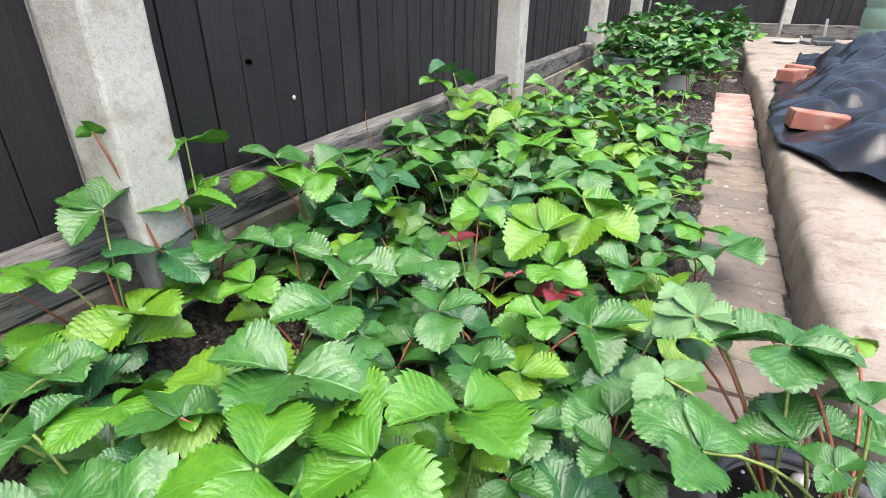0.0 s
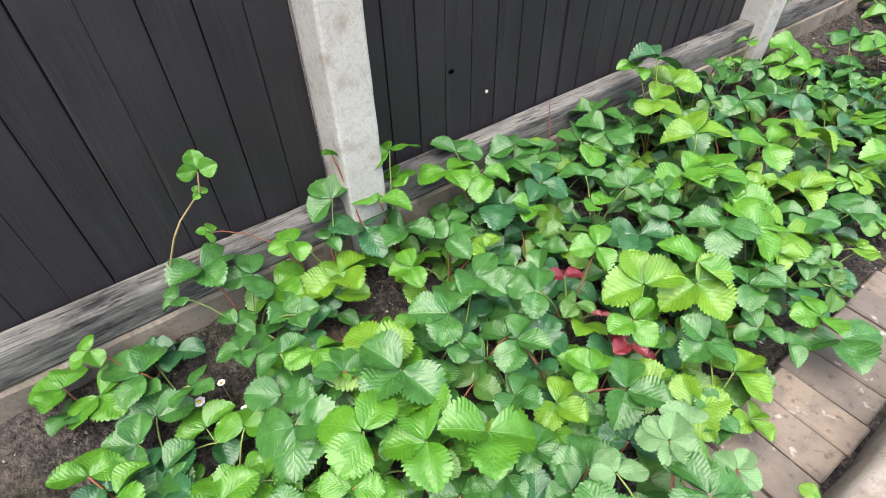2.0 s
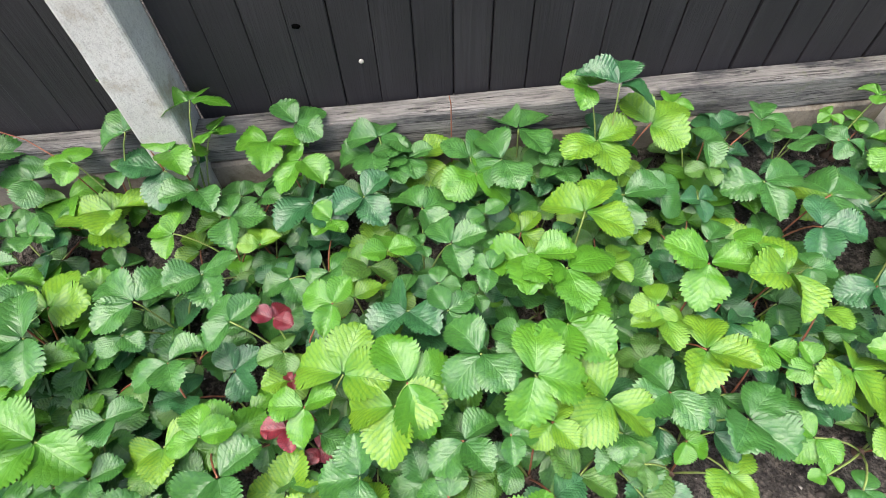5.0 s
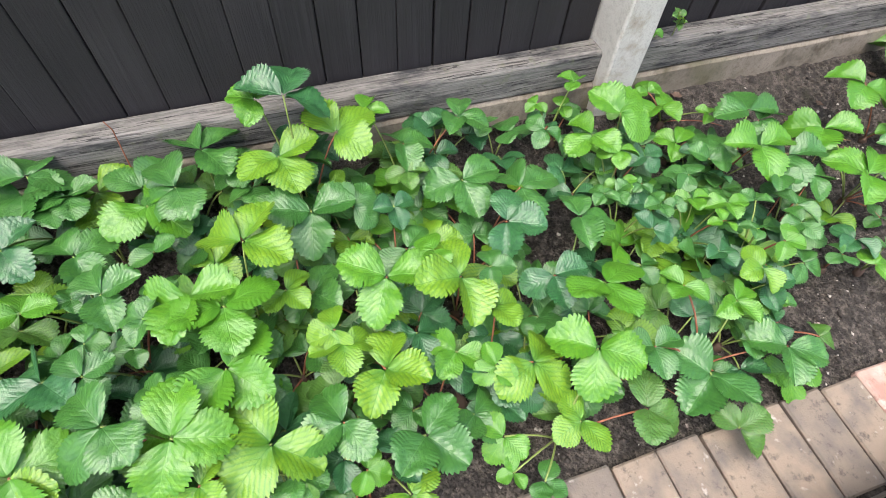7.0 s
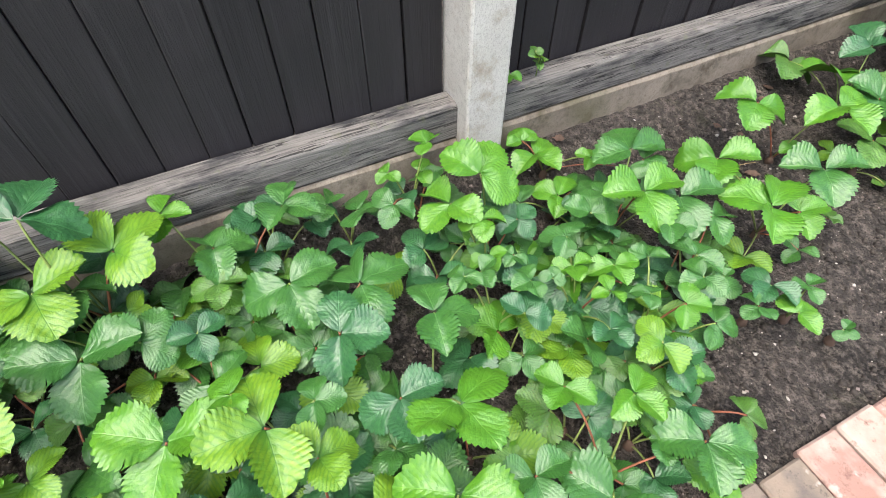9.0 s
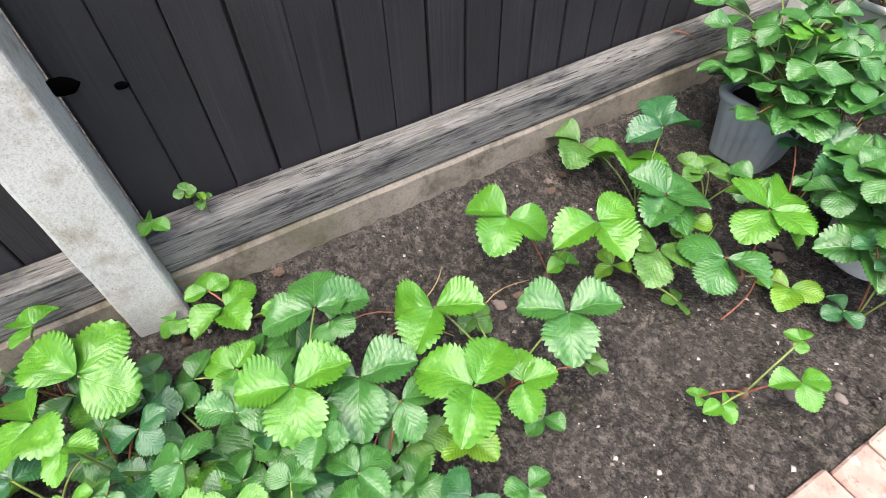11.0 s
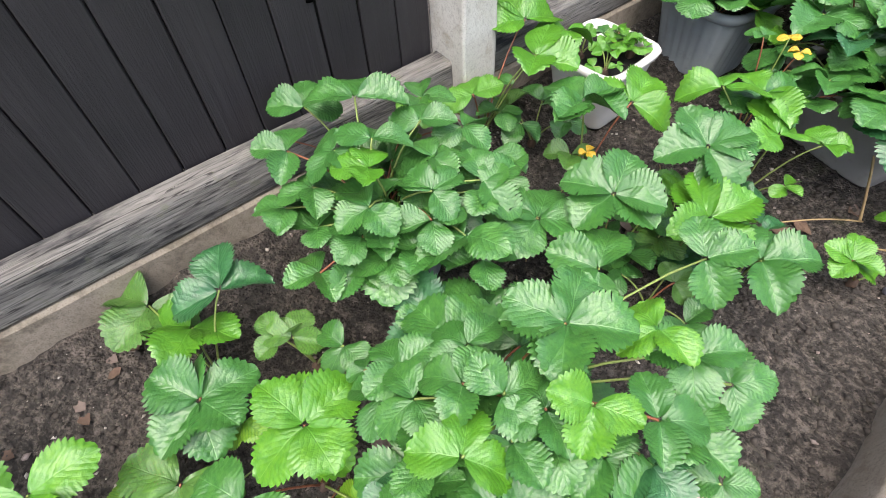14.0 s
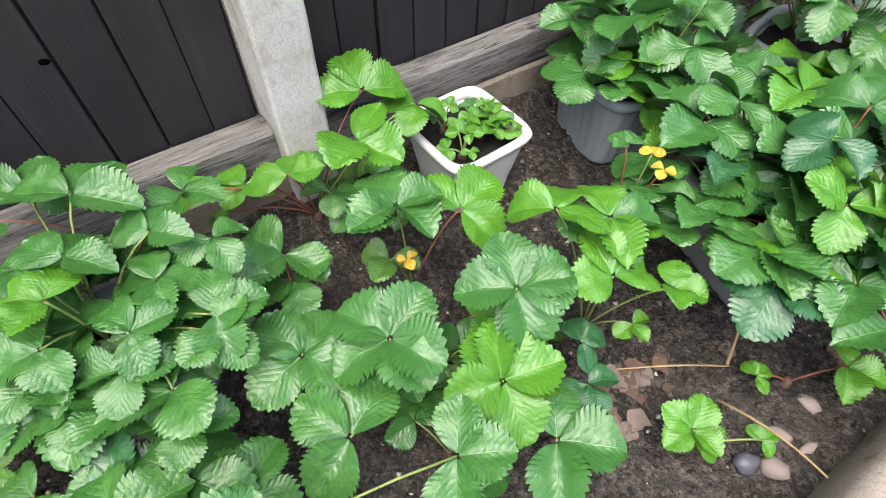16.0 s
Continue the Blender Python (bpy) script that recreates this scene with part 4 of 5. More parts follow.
# ---- pots and what grows in them ----
def ring_pts(hx, hy, z, n, power, flute=0.0, flutes=0):
    out = []
    for i in range(n):
        a = 2 * math.pi * i / n
        c, s = math.cos(a), math.sin(a)
        r = 1 / ((abs(c) ** power + abs(s) ** power) ** (1 / power))
        k = r * (1 + flute * math.cos(flutes * a))
        out.append((hx * k * c, hy * k * s, z))
    return out


def planter(x, y, z, rz, hx, hy, h, mat, label, power=5.0, flutes=0, rim=0.016, taper=0.74, n=96):
    """A moulded planter: fluted body with a wall of its own, a rolled rim, and compost inside."""
    pot = thing("planter", label, "planter", None, "planters at the end of the bed", m=pose(x, y, z, 0, 0, rz))
    fl = 0.022 if flutes else 0.0
    t = 0.006
    body = [ring_pts(hx * taper, hy * taper, 0, n, power), ring_pts(hx * taper, hy * taper, 0.004, n, power, fl, flutes), ring_pts(hx * (taper + 0.06), hy * (taper + 0.06), h * 0.3, n, power, fl, flutes)]
    body += [ring_pts(hx * 0.93, hy * 0.93, h * 0.84, n, power, fl, flutes), ring_pts(hx * 0.94, hy * 0.94, h * 0.88, n, power)]
    body += [ring_pts(hx * 0.94 - t, hy * 0.94 - t, h * 0.88, n, power), ring_pts(hx * taper - t, hy * taper - t, 0.008, n, power)]
    part("body", loft("body", body, mat, True, True), pot)
    ro = [ring_pts(hx * 0.935 - t, hy * 0.935 - t, h * 0.86, n, power), ring_pts(hx * 0.945, hy * 0.945, h * 0.86, n, power), ring_pts(hx, hy, h * 0.88, n, power), ring_pts(hx + rim * 0.3, hy + rim * 0.3, h * 0.95, n, power)]
    ro += [ring_pts(hx, hy, h - 0.002, n, power), ring_pts(hx - rim * 0.4, hy - rim * 0.4, h, n, power), ring_pts(hx - rim, hy - rim, h - 0.004, n, power), ring_pts(hx - rim, hy - rim, h * 0.88, n, power), ro[0]]
    part("rim", loft("rim", ro, mat, True), pot)
    bm = bmesh.new()
    bmesh.ops.create_grid(bm, x_segments=16, y_segments=16, size=1)
    for v in bm.verts:
        u, w = v.co.x, v.co.y
        k = max(abs(u), abs(w)) / max(1e-6, (abs(u) ** power + abs(w) ** power) ** (1 / power))
        lv = taper + (0.94 - taper) * 0.8
        v.co = Vector((u * k * (hx * lv - t), w * k * (hy * lv - t), h * 0.80 + 0.008 * noise.noise(Vector((u * 4 + x, w * 4 + y, 0)))))
    part("compost", bm_mesh("compost", bm, COMPOST, True), pot, "dark damp compost")
    return pot


planter(0.215, 3.48, 0.02, 4, 0.105, 0.105, 0.19, GREYPOT, "blue-grey fluted square plastic planter hidden under leaves", 4.5, 24)
planter(0.60, 3.43, 0.0, 0, 0.12, 0.12, 0.16, WHITE, "white round plastic pot under a strawberry plant", 2.0)
planter(0.11, 4.235, 0.03, 3, 0.113, 0.113, 0.185, WHITE, "dirty white square plastic tub with seedlings", 6.0, 0, 0.014, 0.72)
planter(0.16, 4.67, 0.02, -6, 0.14, 0.13, 0.22, GREYPOT, "blue-grey fluted square planter by the fence", 4.5, 28)
planter(0.63, 4.63, 0.0, -14, 0.19, 0.115, 0.19, STONEPOT, "grey rectangular plastic trough with a broad rim", 7.0, 0, 0.022, 0.78)
planter(0.33, 5.22, 0.0, 10, 0.14, 0.14, 0.22, GREYPOT, "blue-grey fluted square planter by the fence", 4.5, 28)
planter(0.86, 5.12, 0.0, 0, 0.13, 0.13, 0.20, STONEPOT, "dull grey round pot behind the trough", 2.0)
planter(1.0, 0.05, 0.003, 20, 0.105, 0.105, 0.11, GREYTOOL, "low dark pot of compost with white grit", 2.0)
perl = random.Random(77)
for _ in range(46):
    a, r = perl.uniform(0, 6.283), 0.08 * math.sqrt(perl.random())
    s = perl.uniform(0.0015, 0.0035) if _ > 1 else 0.013
    thing("white_grit", "white chip of grit on dark compost", "grit", blob_mesh("white_grit", s, s * 0.8, s * 0.6, WHITE, _, 0.4, 1), "white grit in the pot", m=pose(1.0 + r * math.cos(a), 0.05 + r * math.sin(a), 0.094, 0, 0, 50 * a))

POTKINDS = ["mid", "mid", "mid", "mid", "fresh", "dark", "mid", "mid"]
for x, y, z, n, reach, height in (
    (0.12, 4.66, 0.19, 11, 0.19, 0.20), (0.22, 4.72, 0.19, 10, 0.17, 0.20), (0.52, 4.66, 0.16, 14, 0.21, 0.22), (0.72, 4.63, 0.16, 14, 0.18, 0.22),
    (0.65, 4.68, 0.16, 10, 0.2, 0.26), (0.30, 5.20, 0.19, 16, 0.24, 0.32), (0.40, 5.26, 0.19, 12, 0.2, 0.30), (0.84, 5.10, 0.17, 16, 0.24, 0.32), (0.90, 5.16, 0.17, 10, 0.2, 0.24), (0.60, 5.05, 0.0, 12, 0.2, 0.30),
    (0.58, 4.53, 0.16, 14, 0.20, 0.15), (0.70, 4.54, 0.16, 14, 0.18, 0.14), (0.78, 4.58, 0.16, 12, 0.15, 0.16), (0.84, 4.70, 0.16, 12, 0.16, 0.18), (0.80, 4.84, 0.10, 12, 0.2, 0.26), (0.20, 4.60, 0.19, 8, 0.14, 0.12), (0.45, 4.95, 0.0, 12, 0.2, 0.34), (0.10, 5.0, 0.03, 9, 0.15, 0.28), (0.14, 5.5, 0.03, 12, 0.2, 0.34),
):
    bushy(x, y, max(6, int(n * 0.75)), reach, height, POTKINDS, (0.072, 0.108), z, "strawberry plants in pots")
bushy(1.0, 0.06, 6, 0.13, 0.11, ["mid", "mid", "fresh", "dark"], (0.05, 0.07), 0.09, "strawberry plants in pots")
for x, y, n in ((0.07, 4.20, 4), (0.13, 4.26, 6), (0.16, 4.19, 5), (0.10, 4.29, 5), (0.15, 4.30, 4)):
    bushy(x, y, n, 0.045, 0.07, ["fresh", "fresh", "mid"], (0.02, 0.032), 0.175, "seedlings in the white tub")


# ---- runners, sprigs and small flowers ----
def runner(pts, r, mat, label, leaf=None, name="runner"):
    ob = thing(name, label, "plant stalk", tube_mesh(name, pts, r, r * 0.7, mat, 6))
    if leaf:
        for x, y, z, s, az, kind, tilt in leaf:
            part("leaf", LEAFMESH[kind, leaf_rng.randrange(VARS)], ob, "", Matrix.Translation((x, y, z)) @ Euler((0, radians(tilt), radians(az))).to_matrix().to_4x4() @ Matrix.Scale(s, 4))
    return ob


runner([(-0.06, -0.41, 0.258), (-0.045, -0.411, 0.28), (-0.03, -0.406, 0.31), (-0.03, -0.375, 0.37), (-0.03, -0.349, 0.405), (-0.03, -0.315, 0.435), (-0.03, -0.291, 0.456), (-0.03, -0.28, 0.50)], 0.0026, STRAW, "reddish strawberry runner arching up against the dark fence",
       [(-0.03, -0.278, 0.503, 0.040, 170, "fresh", -62), (-0.03, -0.292, 0.452, 0.018, 200, "fresh", -40)])
runner([(0.03, -0.13, 0.15), (-0.01, -0.19, 0.266), (-0.03, -0.235, 0.305), (-0.03, -0.282, 0.34), (-0.03, -0.305, 0.348)], 0.0018, STALKR, "thin red runner with a small leaf over the gravel board", [(-0.03, -0.306, 0.349, 0.026, 250, "fresh", -20)])
runner(arc((0.02, 0.045, 0.12), (-0.035, 0.008, 0.42), 0.02, 8), 0.0028, STALKR, "reddish runner climbing beside the concrete post", [(-0.035, 0.006, 0.42, 0.022, 300, "fresh", -50)])
runner([(0.01, 0.735, 0.09), (-0.02, 0.738, 0.22), (-0.035, 0.740, 0.29), (-0.03, 0.735, 0.318)], 0.0018, STALKR, "thin dry twig standing against the gravel board", None, "twig")
runner(arc((-0.05, 3.37, 0.288), (-0.02, 3.47, 0.23), 0.01, 6), 0.002, STALKR, "thin red runner lying over the gravel board")
runner([(-0.06, 2.15, 0.255), (-0.058, 2.15, 0.29), (-0.05, 2.145, 0.32), (-0.05, 2.13, 0.34)], 0.0016, STALK, "small weed sprig growing on the gravel board",
       [(-0.055, 2.15, 0.30, 0.022, 60, "old", -10), (-0.05, 2.13, 0.335, 0.02, 170, "old", -30), (-0.055, 2.145, 0.32, 0.02, 300, "yellow", -20)], "weed_sprig")
runner([(-0.055, 2.06, 0.262), (-0.05, 2.06, 0.29), (-0.04, 2.06, 0.305)], 0.0018, STALK, "young strawberry runner beside the concrete post", [(-0.04, 2.06, 0.305, 0.03, -60, "fresh", 10)])
runner(arc((0.795, 4.40, 0.005), (0.62, 4.66, 0.16), 0.03, 8), 0.0032, STRAW, "dry brown flower stalk hanging from the trough", None, "dry_stalk")
runner(arc((0.80, 4.40, 0.008), (0.69, 4.16, 0.09), 0.01, 8), 0.0022, STRAW, "thin dry runner lying across the soil", None, "dry_stalk")
runner(arc((0.83, 4.32, 0.01), (1.02, 4.33, 0.06), 0.02, 8), 0.0026, STRAW, "pale dry runner reaching the patio edge", None, "dry_stalk")
sr = random.Random(31)
for a, b, mat in (((0.15, 2.28), (0.22, 2.44), STALKR), ((0.06, 2.14), (0.12, 2.32), STALKR), ((0.30, 2.52), (0.26, 2.70), STRAW), ((0.40, 2.95), (0.36, 3.20), STALK), ((0.55, 3.00), (0.52, 3.14), STALKR),
                  ((0.38, 3.72), (0.30, 3.92), STRAW), ((0.33, 3.80), (0.28, 3.99), STRAW), ((0.42, 4.02), (0.38, 4.20), STRAW), ((0.45, 4.05), (0.40, 4.18), STRAW), ((0.36, 4.06), (0.40, 4.17), STRAW),
                  ((0.55, 3.60), (0.48, 3.76), STRAW), ((0.20, 2.42), (0.13, 2.55), STRAW), ((0.22, 2.36), (0.30, 2.48), STRAW), ((0.62, 1.45), (0.55, 1.62), STRAW), ((0.58, 1.30), (0.42, 1.42), STRAW), ((0.70, 1.62), (0.80, 1.76), STALKR), ((0.52, 1.02), (0.46, 1.24), STRAW), ((0.60, 1.20), (0.44, 1.28), STRAW)):
    runner(arc((*a, soil_z(*a) + 0.004), (*b, soil_z(*b) + 0.012), sr.uniform(0.01, 0.04), 7, sr.uniform(-0.15, 0.15)), 0.0019, mat, "thin dry strawberry stalk lying on the soil", None, "dry_stalk")


PETAL = plain("white_petal", (0.78, 0.78, 0.76), 0.55, 0.08, 60)
POLLEN = plain("yellow_flower_eye", (0.62, 0.46, 0.04), 0.7, 0.3, 90)
def flower(x, y, z, s):
    """A small open flower on a stalk: five rounded petals and a yellow eye."""
    ob = thing("small_flower", "small white flower with a yellow eye on a thin stalk", "flower", tube_mesh("stem", arc((x + 0.01, y, soil_z(x, y)), (x, y, z), 0.0, 4), 0.0012, 0.001, STALK, 5), "white flowers among the leaves")
    verts, faces = [], []
    for j in range(7):
        k = 2 * math.pi * j / 7
        side = Vector((-math.sin(k), math.cos(k), 0))
        out = Vector((math.cos(k), math.sin(k), 0.12))
        o = len(verts)
        for u, w in ((0.15, 0.10), (0.55, 0.32), (0.85, 0.34), (1.0, 0.12)):
            verts += [Vector((x, y, z)) + out * u * s - side * w * s, Vector((x, y, z)) + out * u * s + side * w * s]
        faces += [(o + 2 * i, o + 2 * i + 2, o + 2 * i + 3, o + 2 * i + 1) for i in range(3)]
    part("petals", mesh_of("petals", verts, faces, PETAL, True), ob, "white petals")
    part("eye", blob_mesh("eye", s * 0.36, s * 0.36, s * 0.25, POLLEN, 2, 0.1), ob, "yellow eye", pose(x, y, z + s * 0.08))


for x, y, z, s in ((0.164, -0.482, 0.085, 0.013), (0.15, -0.427, 0.09, 0.009), (0.235, -0.408, 0.08, 0.008), (0.062, -0.296, 0.10, 0.007), (0.09, -0.33, 0.11, 0.006), (0.12, -0.36, 0.10, 0.006), (0.20, -0.45, 0.08, 0.008)):
    flower(x, y, z, s)


# ---- stones, dead leaves and grit on the soil ----
def stone(x, y, sx, sy, sz, rz, mat, label, seed):
    thing("stone", label, "stone", blob_mesh("stone", sx, sy, sz, mat, seed, 0.3), "stones on the soil", m=pose(x, y, soil_z(x, y) + sz * 0.25, 0, 0, rz))


stone(0.972, 4.322, 0.026, 0.020, 0.016, 30, STONE, "rounded pinkish garden stone", 1)
stone(0.937, 4.287, 0.026, 0.020, 0.014, 70, FLINT, "dark grey flint on the soil", 2)
stone(0.942, 4.383, 0.024, 0.010, 0.008, 20, STONE, "long pale stone on the soil", 3)
stone(0.987, 4.405, 0.023, 0.009, 0.008, 80, STONE, "long pale stone on the soil", 4)
stone(0.937, 4.481, 0.024, 0.017, 0.012, 10, STONE, "rounded pinkish garden stone", 5)
stone(0.60, 3.66, 0.020, 0.015, 0.012, 50, FLINT, "dark grey flint on the soil", 6)
stone(0.83, 2.065, 0.024, 0.016, 0.010, 40, STONE, "flat grey stone by the brick edge", 7)
stone(0.74, 2.98, 0.020, 0.016, 0.014, 0, STONE, "flat grey stone by the brick edge", 8)
stone(0.79, 3.06, 0.013, 0.010, 0.010, 0, STONE, "rounded pinkish garden stone", 9)


def dead_leaf(x, y, s, rz, seed, label="curled dead brown leaf on the soil", mat=None):
    """A crumpled leaf: a curled, wavy sheet with some thickness in its folds."""
    verts, faces = [], []
    for i in range(9):
        u = i / 8
        half = 0.34 * math.sin(math.pi * min(0.99, max(0.03, u)) ** 0.8) * (1 + 0.5 * noise.noise(Vector((u * 7, seed, 0))))
        for j in range(5):
            v = (j - 2) / 2
            p = Vector((u * 4 + seed, v * 2, seed * 2.7))
            verts.append(((u - 0.5) * s, half * v * s * (1 + 0.2 * noise.noise(p * 3)), s * (0.04 + 0.05 * v * v + 0.10 * noise.noise(p)) + 0.003))
    for i in range(8):
        for j in range(4):
            faces.append((i * 5 + j, (i + 1) * 5 + j, (i + 1) * 5 + j + 1, i * 5 + j + 1))
    thing("dead_leaf", label, "dead leaf", mesh_of("dead_leaf", verts, faces, mat or DRY, True), "dead leaves on the soil", m=pose(x, y, soil_z(x, y) + 0.001, 0, 0, rz))


DRYP = plain("dead_pale_leaf", (0.17, 0.13, 0.11), 0.8, 0.45, 40, 0.4)
dr = random.Random(8)
for x, y, s, n in ((0.132, -0.136, 0.07, 4), (0.129, -0.199, 0.06, 4), (0.645, 1.319, 0.05, 2), (0.411, 1.552, 0.05, 2), (0.014, 2.225, 0.045, 1), (0.044, 2.93, 0.04, 3), (0.312, 2.631, 0.045, 2), (0.745, 4.14, 0.055, 5), (0.71, 4.27, 0.05, 5), (0.70, 4.20, 0.05, 6), (0.79, 4.41, 0.05, 2),
                   (0.62, 0.28, 0.06, 2), (0.10, 2.82, 0.04, 2), (0.50, 3.24, 0.045, 2), (0.93, 4.66, 0.05, 3), (0.12, 2.72, 0.035, 2), (0.46, 3.95, 0.05, 3), (0.6, 2.42, 0.04, 2)):
    for _ in range(n):
        dead_leaf(x + dr.uniform(-0.035, 0.035), y + dr.uniform(-0.035, 0.035), s * dr.uniform(0.7, 1.1), dr.uniform(0, 360), dr.uniform(0, 50), mat=dr.choice((DRY, DRYP)))


def grit_mesh(n, x0, x1, y0, y1, lo, hi, mat, seed):
    """Small angular chips strewn over the bed, in one mesh."""
    r = random.Random(seed)
    verts, faces = [], []
    for _ in range(n):
        x, y, s = r.uniform(x0, x1), r.uniform(y0, y1), lo + (hi - lo) * r.random() ** 3
        c = Vector((x, y, soil_z(x, y) + s * 0.25))
        o = len(verts)
        for d in ((1, 0, 0), (0, 1, 0), (-1, 0, 0), (0, -1, 0), (0, 0, 0.7), (0, 0, -0.7)):
            verts.append(c + Vector(d) * s * r.uniform(0.6, 1.2) + Vector((r.uniform(-1, 1), r.uniform(-1, 1), 0)) * s * 0.4)
        for a, b, t in ((0, 1, 4), (1, 2, 4), (2, 3, 4), (3, 0, 4), (1, 0, 5), (2, 1, 5), (3, 2, 5), (0, 3, 5)):
            faces.append((o + a, o + b, o + t))
    return mesh_of("grit", verts, faces, mat, True)


SOILC = plain("soil_clod", (0.062, 0.052, 0.044), 0.95, 0.5, 80, 0.6)
tagged(new("grit", grit_mesh(1500, 0.0, 0.86, -0.9, 5.4, 0.0015, 0.0075, GRIT, 1)), "pale grit and small chips strewn over the soil", "grit", kind="stuff")
tagged(new("pebbles", grit_mesh(900, 0.0, 1.06, -0.9, 5.4, 0.002, 0.008, STONE, 2)), "small brown pebbles strewn over the soil", "pebbles", kind="stuff")
tagged(new("soil_clods", grit_mesh(22000, -0.02, 0.88, -0.5, 5.2, 0.0012, 0.0105, SOILC, 3)), "loose crumbs and clods of dark soil", "soil", kind="stuff")
tagged(new("soil_clods", grit_mesh(2200, 0.85, 1.07, 3.6, 6.0, 0.0012, 0.0105, SOILC, 4)), "loose crumbs and clods of dark soil", "soil", kind="stuff")


# ---- things on the patio ----
def sheet_z(x, y):
    a = math.exp(-(((x - 1.95) / 0.50) ** 2 + ((y - 3.3) / 1.0) ** 2)) * 0.22
    b = math.exp(-(((x - 1.45) / 0.16) ** 2 + ((y - 1.75) / 0.35) ** 2)) * 0.05
    p = Vector((x * 2.1, y * 1.6, 0.4))
    fold = abs(noise.noise(p * 1.2)) * 0.20 + abs(noise.noise(p * 2.6 + Vector((5, 2, 1)))) * 0.11 + abs(noise.noise(p * 6.0)) * 0.018
    edge = min(1.0, max(0.0, (x - 1.11 - 0.05 * math.sin(y * 2.3)) / 0.22))
    return 0.128 + (a + b + fold) * edge


def sheet_mesh():
    verts, faces = [], []
    nu, nv = 90, 150
    for j in range(nv):
        v = j / (nv - 1)
        y = 1.12 + 3.4 * v
        left = 1.112 + 0.05 * math.sin(y * 2.3) + 0.02 * noise.noise(Vector((y * 5, 0, 0))) + max(0, 1.75 - y) * 0.32 + max(0, y - 3.5) * 0.35
        for i in range(nu):
            x = left + (2.7 - left) * i / (nu - 1)
            verts.append((x, y, sheet_z(x, y)))
    for j in range(nv - 1):
        for i in range(nu - 1):
            faces.append((j * nu + i, j * nu + i + 1, (j + 1) * nu + i + 1, (j + 1) * nu + i))
    me = mesh_of("plastic_sheet", verts, faces, SHEET, True)
    return me


sheet = thing("plastic_sheet", "crumpled black plastic sheet spread over the patio", "plastic sheet", sheet_mesh())
sheet.modifiers.new("thickness", "SOLIDIFY").thickness = 0.0015
for x, y, rz, tilt in ((1.215, 2.0, 8, 5), (1.24, 3.32, 60, 0), (1.30, 3.40, -15, 3)):
    thing("loose_brick", "loose red brick weighing down the plastic sheet", "brick", bm_mesh("loose_brick", box_bm(0.21, 0.10, 0.065, 0.006, 2, 0, 0.003, x), REDD), "loose bricks", m=pose(x, y, sheet_z(x, y) - 0.004, 0, tilt, rz))


def lathe(name, prof, mat, n=40):
    return loft(name, [[(r * math.cos(2 * math.pi * j / n), r * math.sin(2 * math.pi * j / n), z) for j in range(n)] for r, z in prof], mat, True)


dish = thing("dish", "shallow white dish lying on the patio", "dish", None, m=pose(1.43, 6.45, 0.122))
part("bowl", lathe("bowl", [(0.001, 0.004), (0.08, 0.004), (0.13, 0.024), (0.136, 0.026), (0.134, 0.030), (0.12, 0.024), (0.08, 0.010), (0.001, 0.010)], WHITE), dish)
pan = thing("dustpan", "grey dustpan with its handle leaning up", "dustpan", None, m=pose(1.80, 6.45, 0.122, 0, 0, 10))
part("tray", bm_mesh("tray", box_bm(0.22, 0.20, 0.035, 0.010, 2), GREYTOOL), pan)
part("back", bm_mesh("back", box_bm(0.22, 0.02, 0.07, 0.008, 2), GREYTOOL), pan, "", pose(0, 0.10, 0.005))
part("handle", bm_mesh("handle", box_bm(0.028, 0.022, 0.19, 0.008, 2), STEEL), pan, "pale handle", pose(0, 0.11, 0.06, -16, 0, 0))
trowel = thing("hand_brush", "small hand brush beside the dustpan", "brush", None, m=pose(1.62, 6.45, 0.122, 0, 0, 20))
part("head", bm_mesh("head", box_bm(0.05, 0.16, 0.03, 0.008, 2), GREYTOOL), trowel)
part("handle", bm_mesh("handle", box_bm(0.024, 0.15, 0.02, 0.007, 2), STEEL), trowel, "", pose(0.03, 0.15, 0.02, 25, 0, -10))

butt = thing("water_butt", "pale green ribbed plastic water butt on the patio", "water butt", None, m=pose(2.25, 5.90, 0.121))
prof = [(0.001, 0.0), (0.27, 0.0), (0.29, 0.02)]
for i in range(5):
    z = 0.06 + i * 0.17
    prof += [(0.302 + 0.006 * i, z), (0.310 + 0.006 * i, z + 0.05), (0.308 + 0.006 * i, z + 0.13), (0.296 + 0.006 * i, z + 0.15)]
prof += [(0.325, 0.93), (0.330, 0.95), (0.31, 0.955)]
part("barrel", lathe("barrel", prof, BUTT, 56), butt)
part("lid", lathe("lid", [(0.335, 0.945), (0.345, 0.96), (0.335, 0.985), (0.20, 1.005), (0.001, 1.01)], BUTT, 56), butt, "green lid")

# marks on the fence: knot holes and a pale nail head; the holes are black blobs, their inner shade put in as colour
for x, y, z, s in ((-0.102, 0.415, 0.475, 0.45), (-0.100, 2.045, 0.545, 1.15), (-0.101, 2.120, 0.522, 0.5), (-0.101, 3.567, 0.485, 0.4)):
    thing("knot_hole", "dark knot hole in a fence board", "knot hole", KNOT, "knot holes", m=pose(x - 0.006, y, z, 0, 90, 0) @ Matrix.Scale(s, 4))
thing("nail_head", "pale nail head in a fence board", "nail", blob_mesh("nail_head", 0.006, 0.006, 0.004, GRIT, 4, 0.1), m=pose(-0.106, 0.541, 0.378, 0, 90, 0))


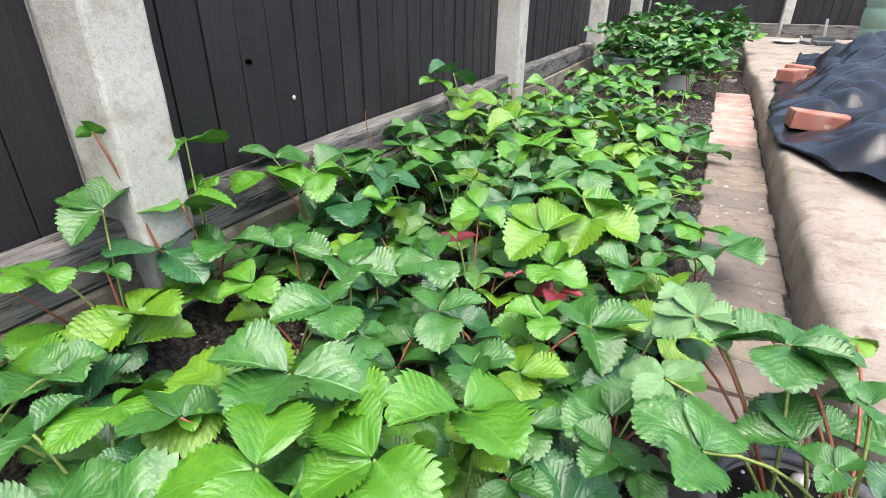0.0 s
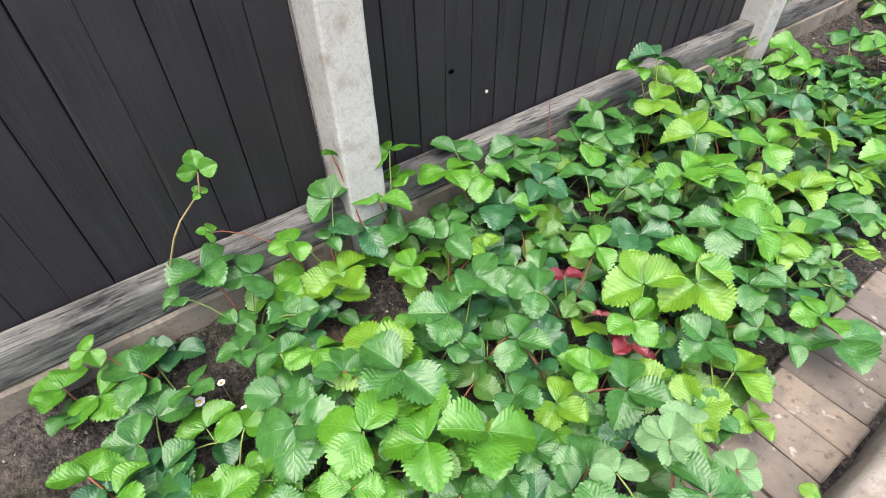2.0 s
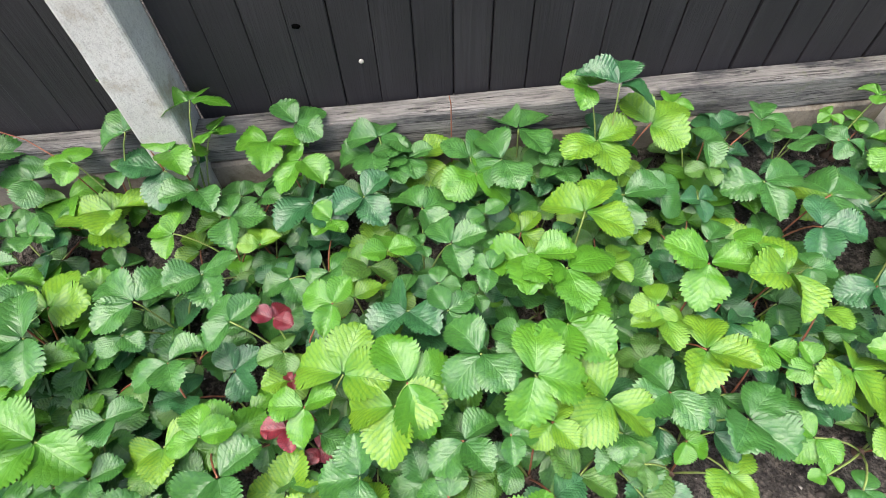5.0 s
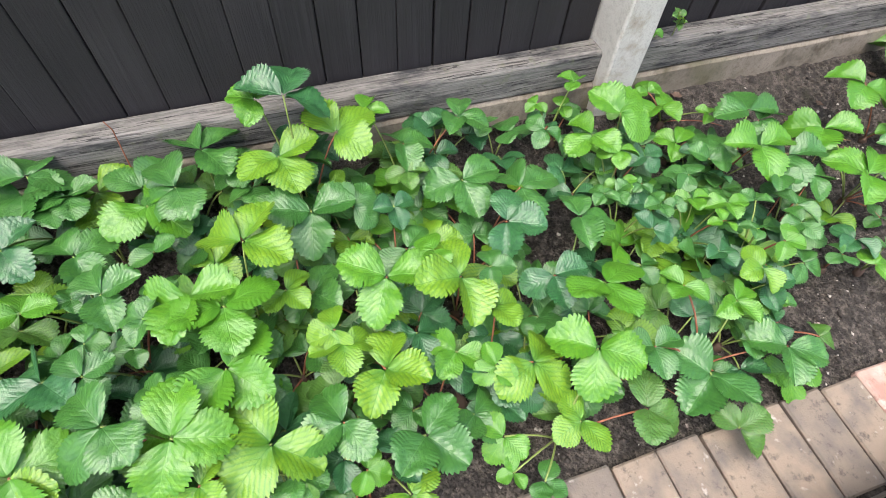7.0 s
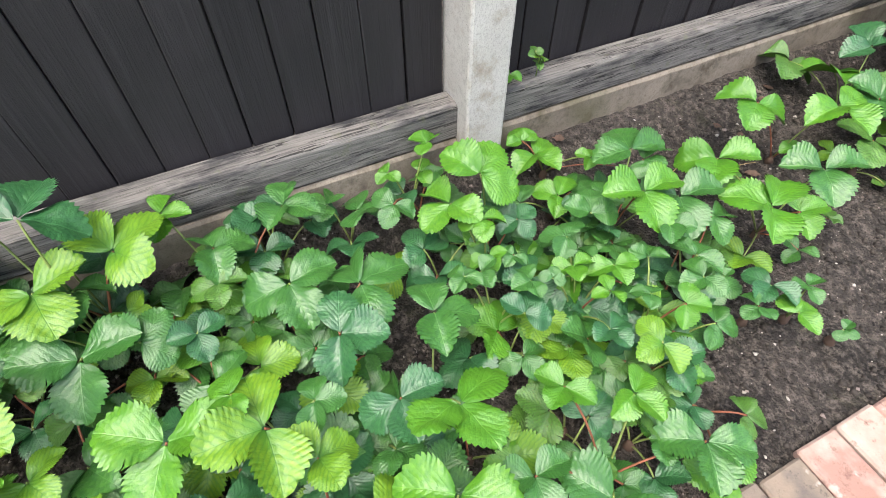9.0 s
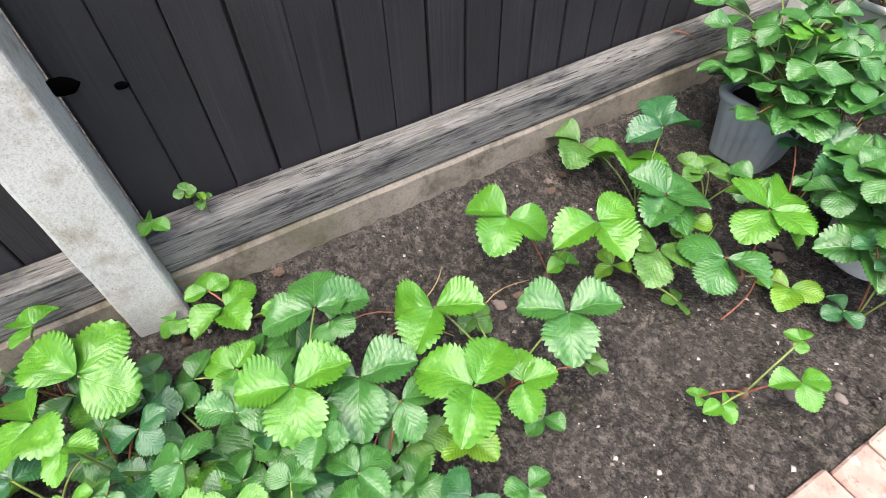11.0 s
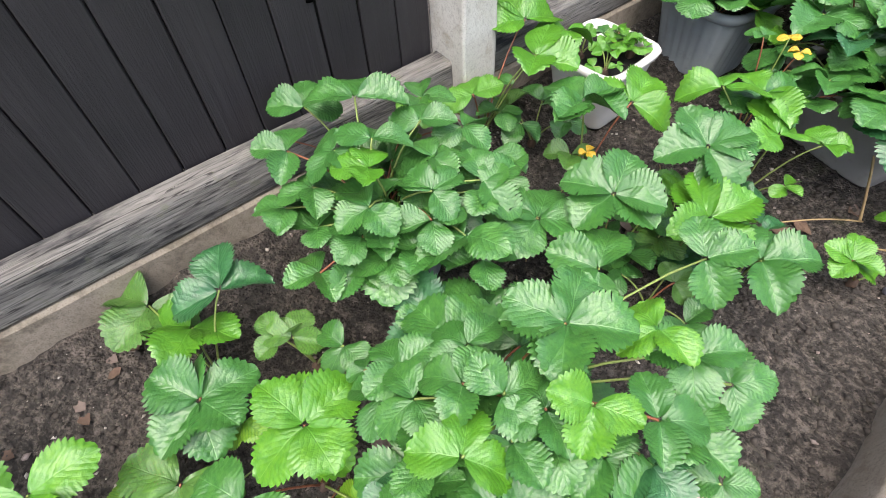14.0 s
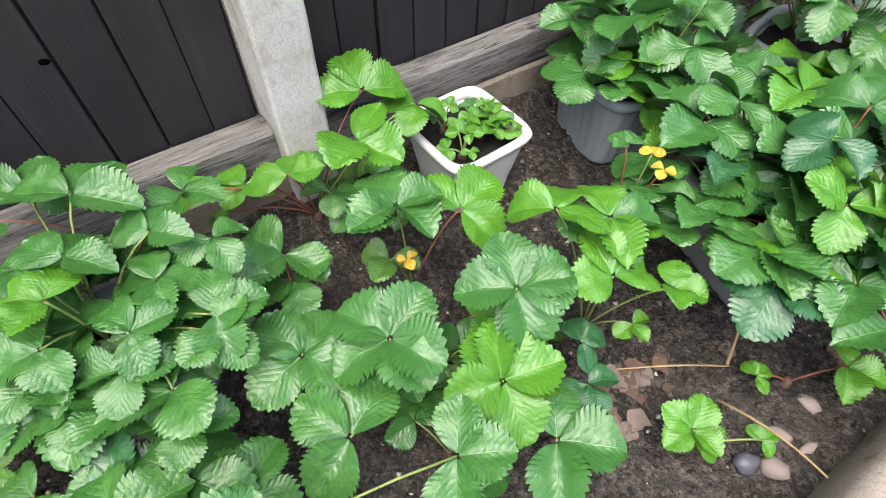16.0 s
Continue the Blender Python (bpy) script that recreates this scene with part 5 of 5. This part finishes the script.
# withered leaves near the trough
for x, y, s, turn in ((0.71, 4.16, 0.030, 20), (0.745, 4.21, 0.026, 140), (0.70, 4.26, 0.024, 250), (0.76, 4.28, 0.028, 70)):
    dead_leaf(x, y, s, turn, turn * 0.1)
# ---- pieces of the fence and path ----
def board_mesh():
    """A feather-edged board: thin at one side, thick at the other."""
    prof = [(-0.004, -0.0436), (0.0080, -0.0436), (0.0092, -0.0415), (0.0068, 0.0412), (0.0045, 0.0436), (-0.004, 0.0436)]
    rings = []
    for i in range(8):
        z = 1.52 * i / 7
        rings.append([(x + 0.0012 * noise.noise(Vector((y * 20, z * 3, 1))), y + 0.0012 * noise.noise(Vector((z * 5, 2, 7))), z) for x, y in prof])
    return loft("board", rings, BOARDS, False, True)


_board = board_mesh()


def fence_panel(name, length, m, seed):
    r = random.Random(seed)
    panel = thing("fence_panel", "close-boarded timber fence panel stained almost black", "fence panel", None, "fence panels", m=m)
    n = max(1, round(length / 0.0905))
    for i in range(n):
        y = -length / 2 + 0.05 + (length - 0.1) * (i / max(1, n - 1))
        part("board", _board, panel, "", pose(r.uniform(-0.0025, 0.0025), y + r.uniform(-0.0015, 0.0015), 0.24 + r.uniform(-0.003, 0.003), r.uniform(-0.12, 0.12), 0, r.uniform(-1.4, 1.4)))
    # added sheet, not a fence part: stops light through the gaps so joints stay dark
    part("backing", bm_mesh("backing", box_bm(0.006, length, 1.5, 0.001, 1), BOARDS), panel, "", pose(-0.0105, 0, 0.25))
    part("rail", bm_mesh("rail", box_bm(0.035, length, 0.05, 0.003, 1), BOARDS), panel, "", pose(-0.030, 0, 1.5))
    return panel


for i, (a, b) in enumerate(SPANS):
    fence_panel("fence_panel", b - a - 0.004, pose(-0.118, (a + b) / 2, 0), i)
for i, (a, b) in enumerate([(-0.10, 1.41), (1.53, 3.34), (3.46, 5.2)]):
    fence_panel("fence_panel", b - a - 0.004, pose((a + b) / 2, FAR_Y + 0.07, 0, 0, 0, -90), i + 20)


def brick_mesh(seed, mat):
    bm = box_bm(0.206, 0.1005, 0.065, 0.0045, 1, 0, 0.0022, seed)
    return bm_mesh("brick", bm, mat)


path_ob = tagged(new("brick_path"), "single row of bricks laid across as an edging path", "path", kind="structure")
GREYS, REDS = [brick_mesh(i, GREYB) for i in range(4)], [brick_mesh(i + 4, REDB) for i in range(4)]
pr = random.Random(5)
y = 2.276 - 0.1052 * 32
while y < 3.62:
    kind = REDS if y > 2.12 else GREYS
    part("brick", kind[pr.randrange(4)], path_ob, "", pose(0.962 + pr.uniform(-0.006, 0.006), y + 0.0526, -0.065 + pr.uniform(-0.003, 0.003), pr.uniform(-0.8, 0.8), pr.uniform(-0.6, 0.6), pr.uniform(-1.2, 1.2)))
    y += 0.1052
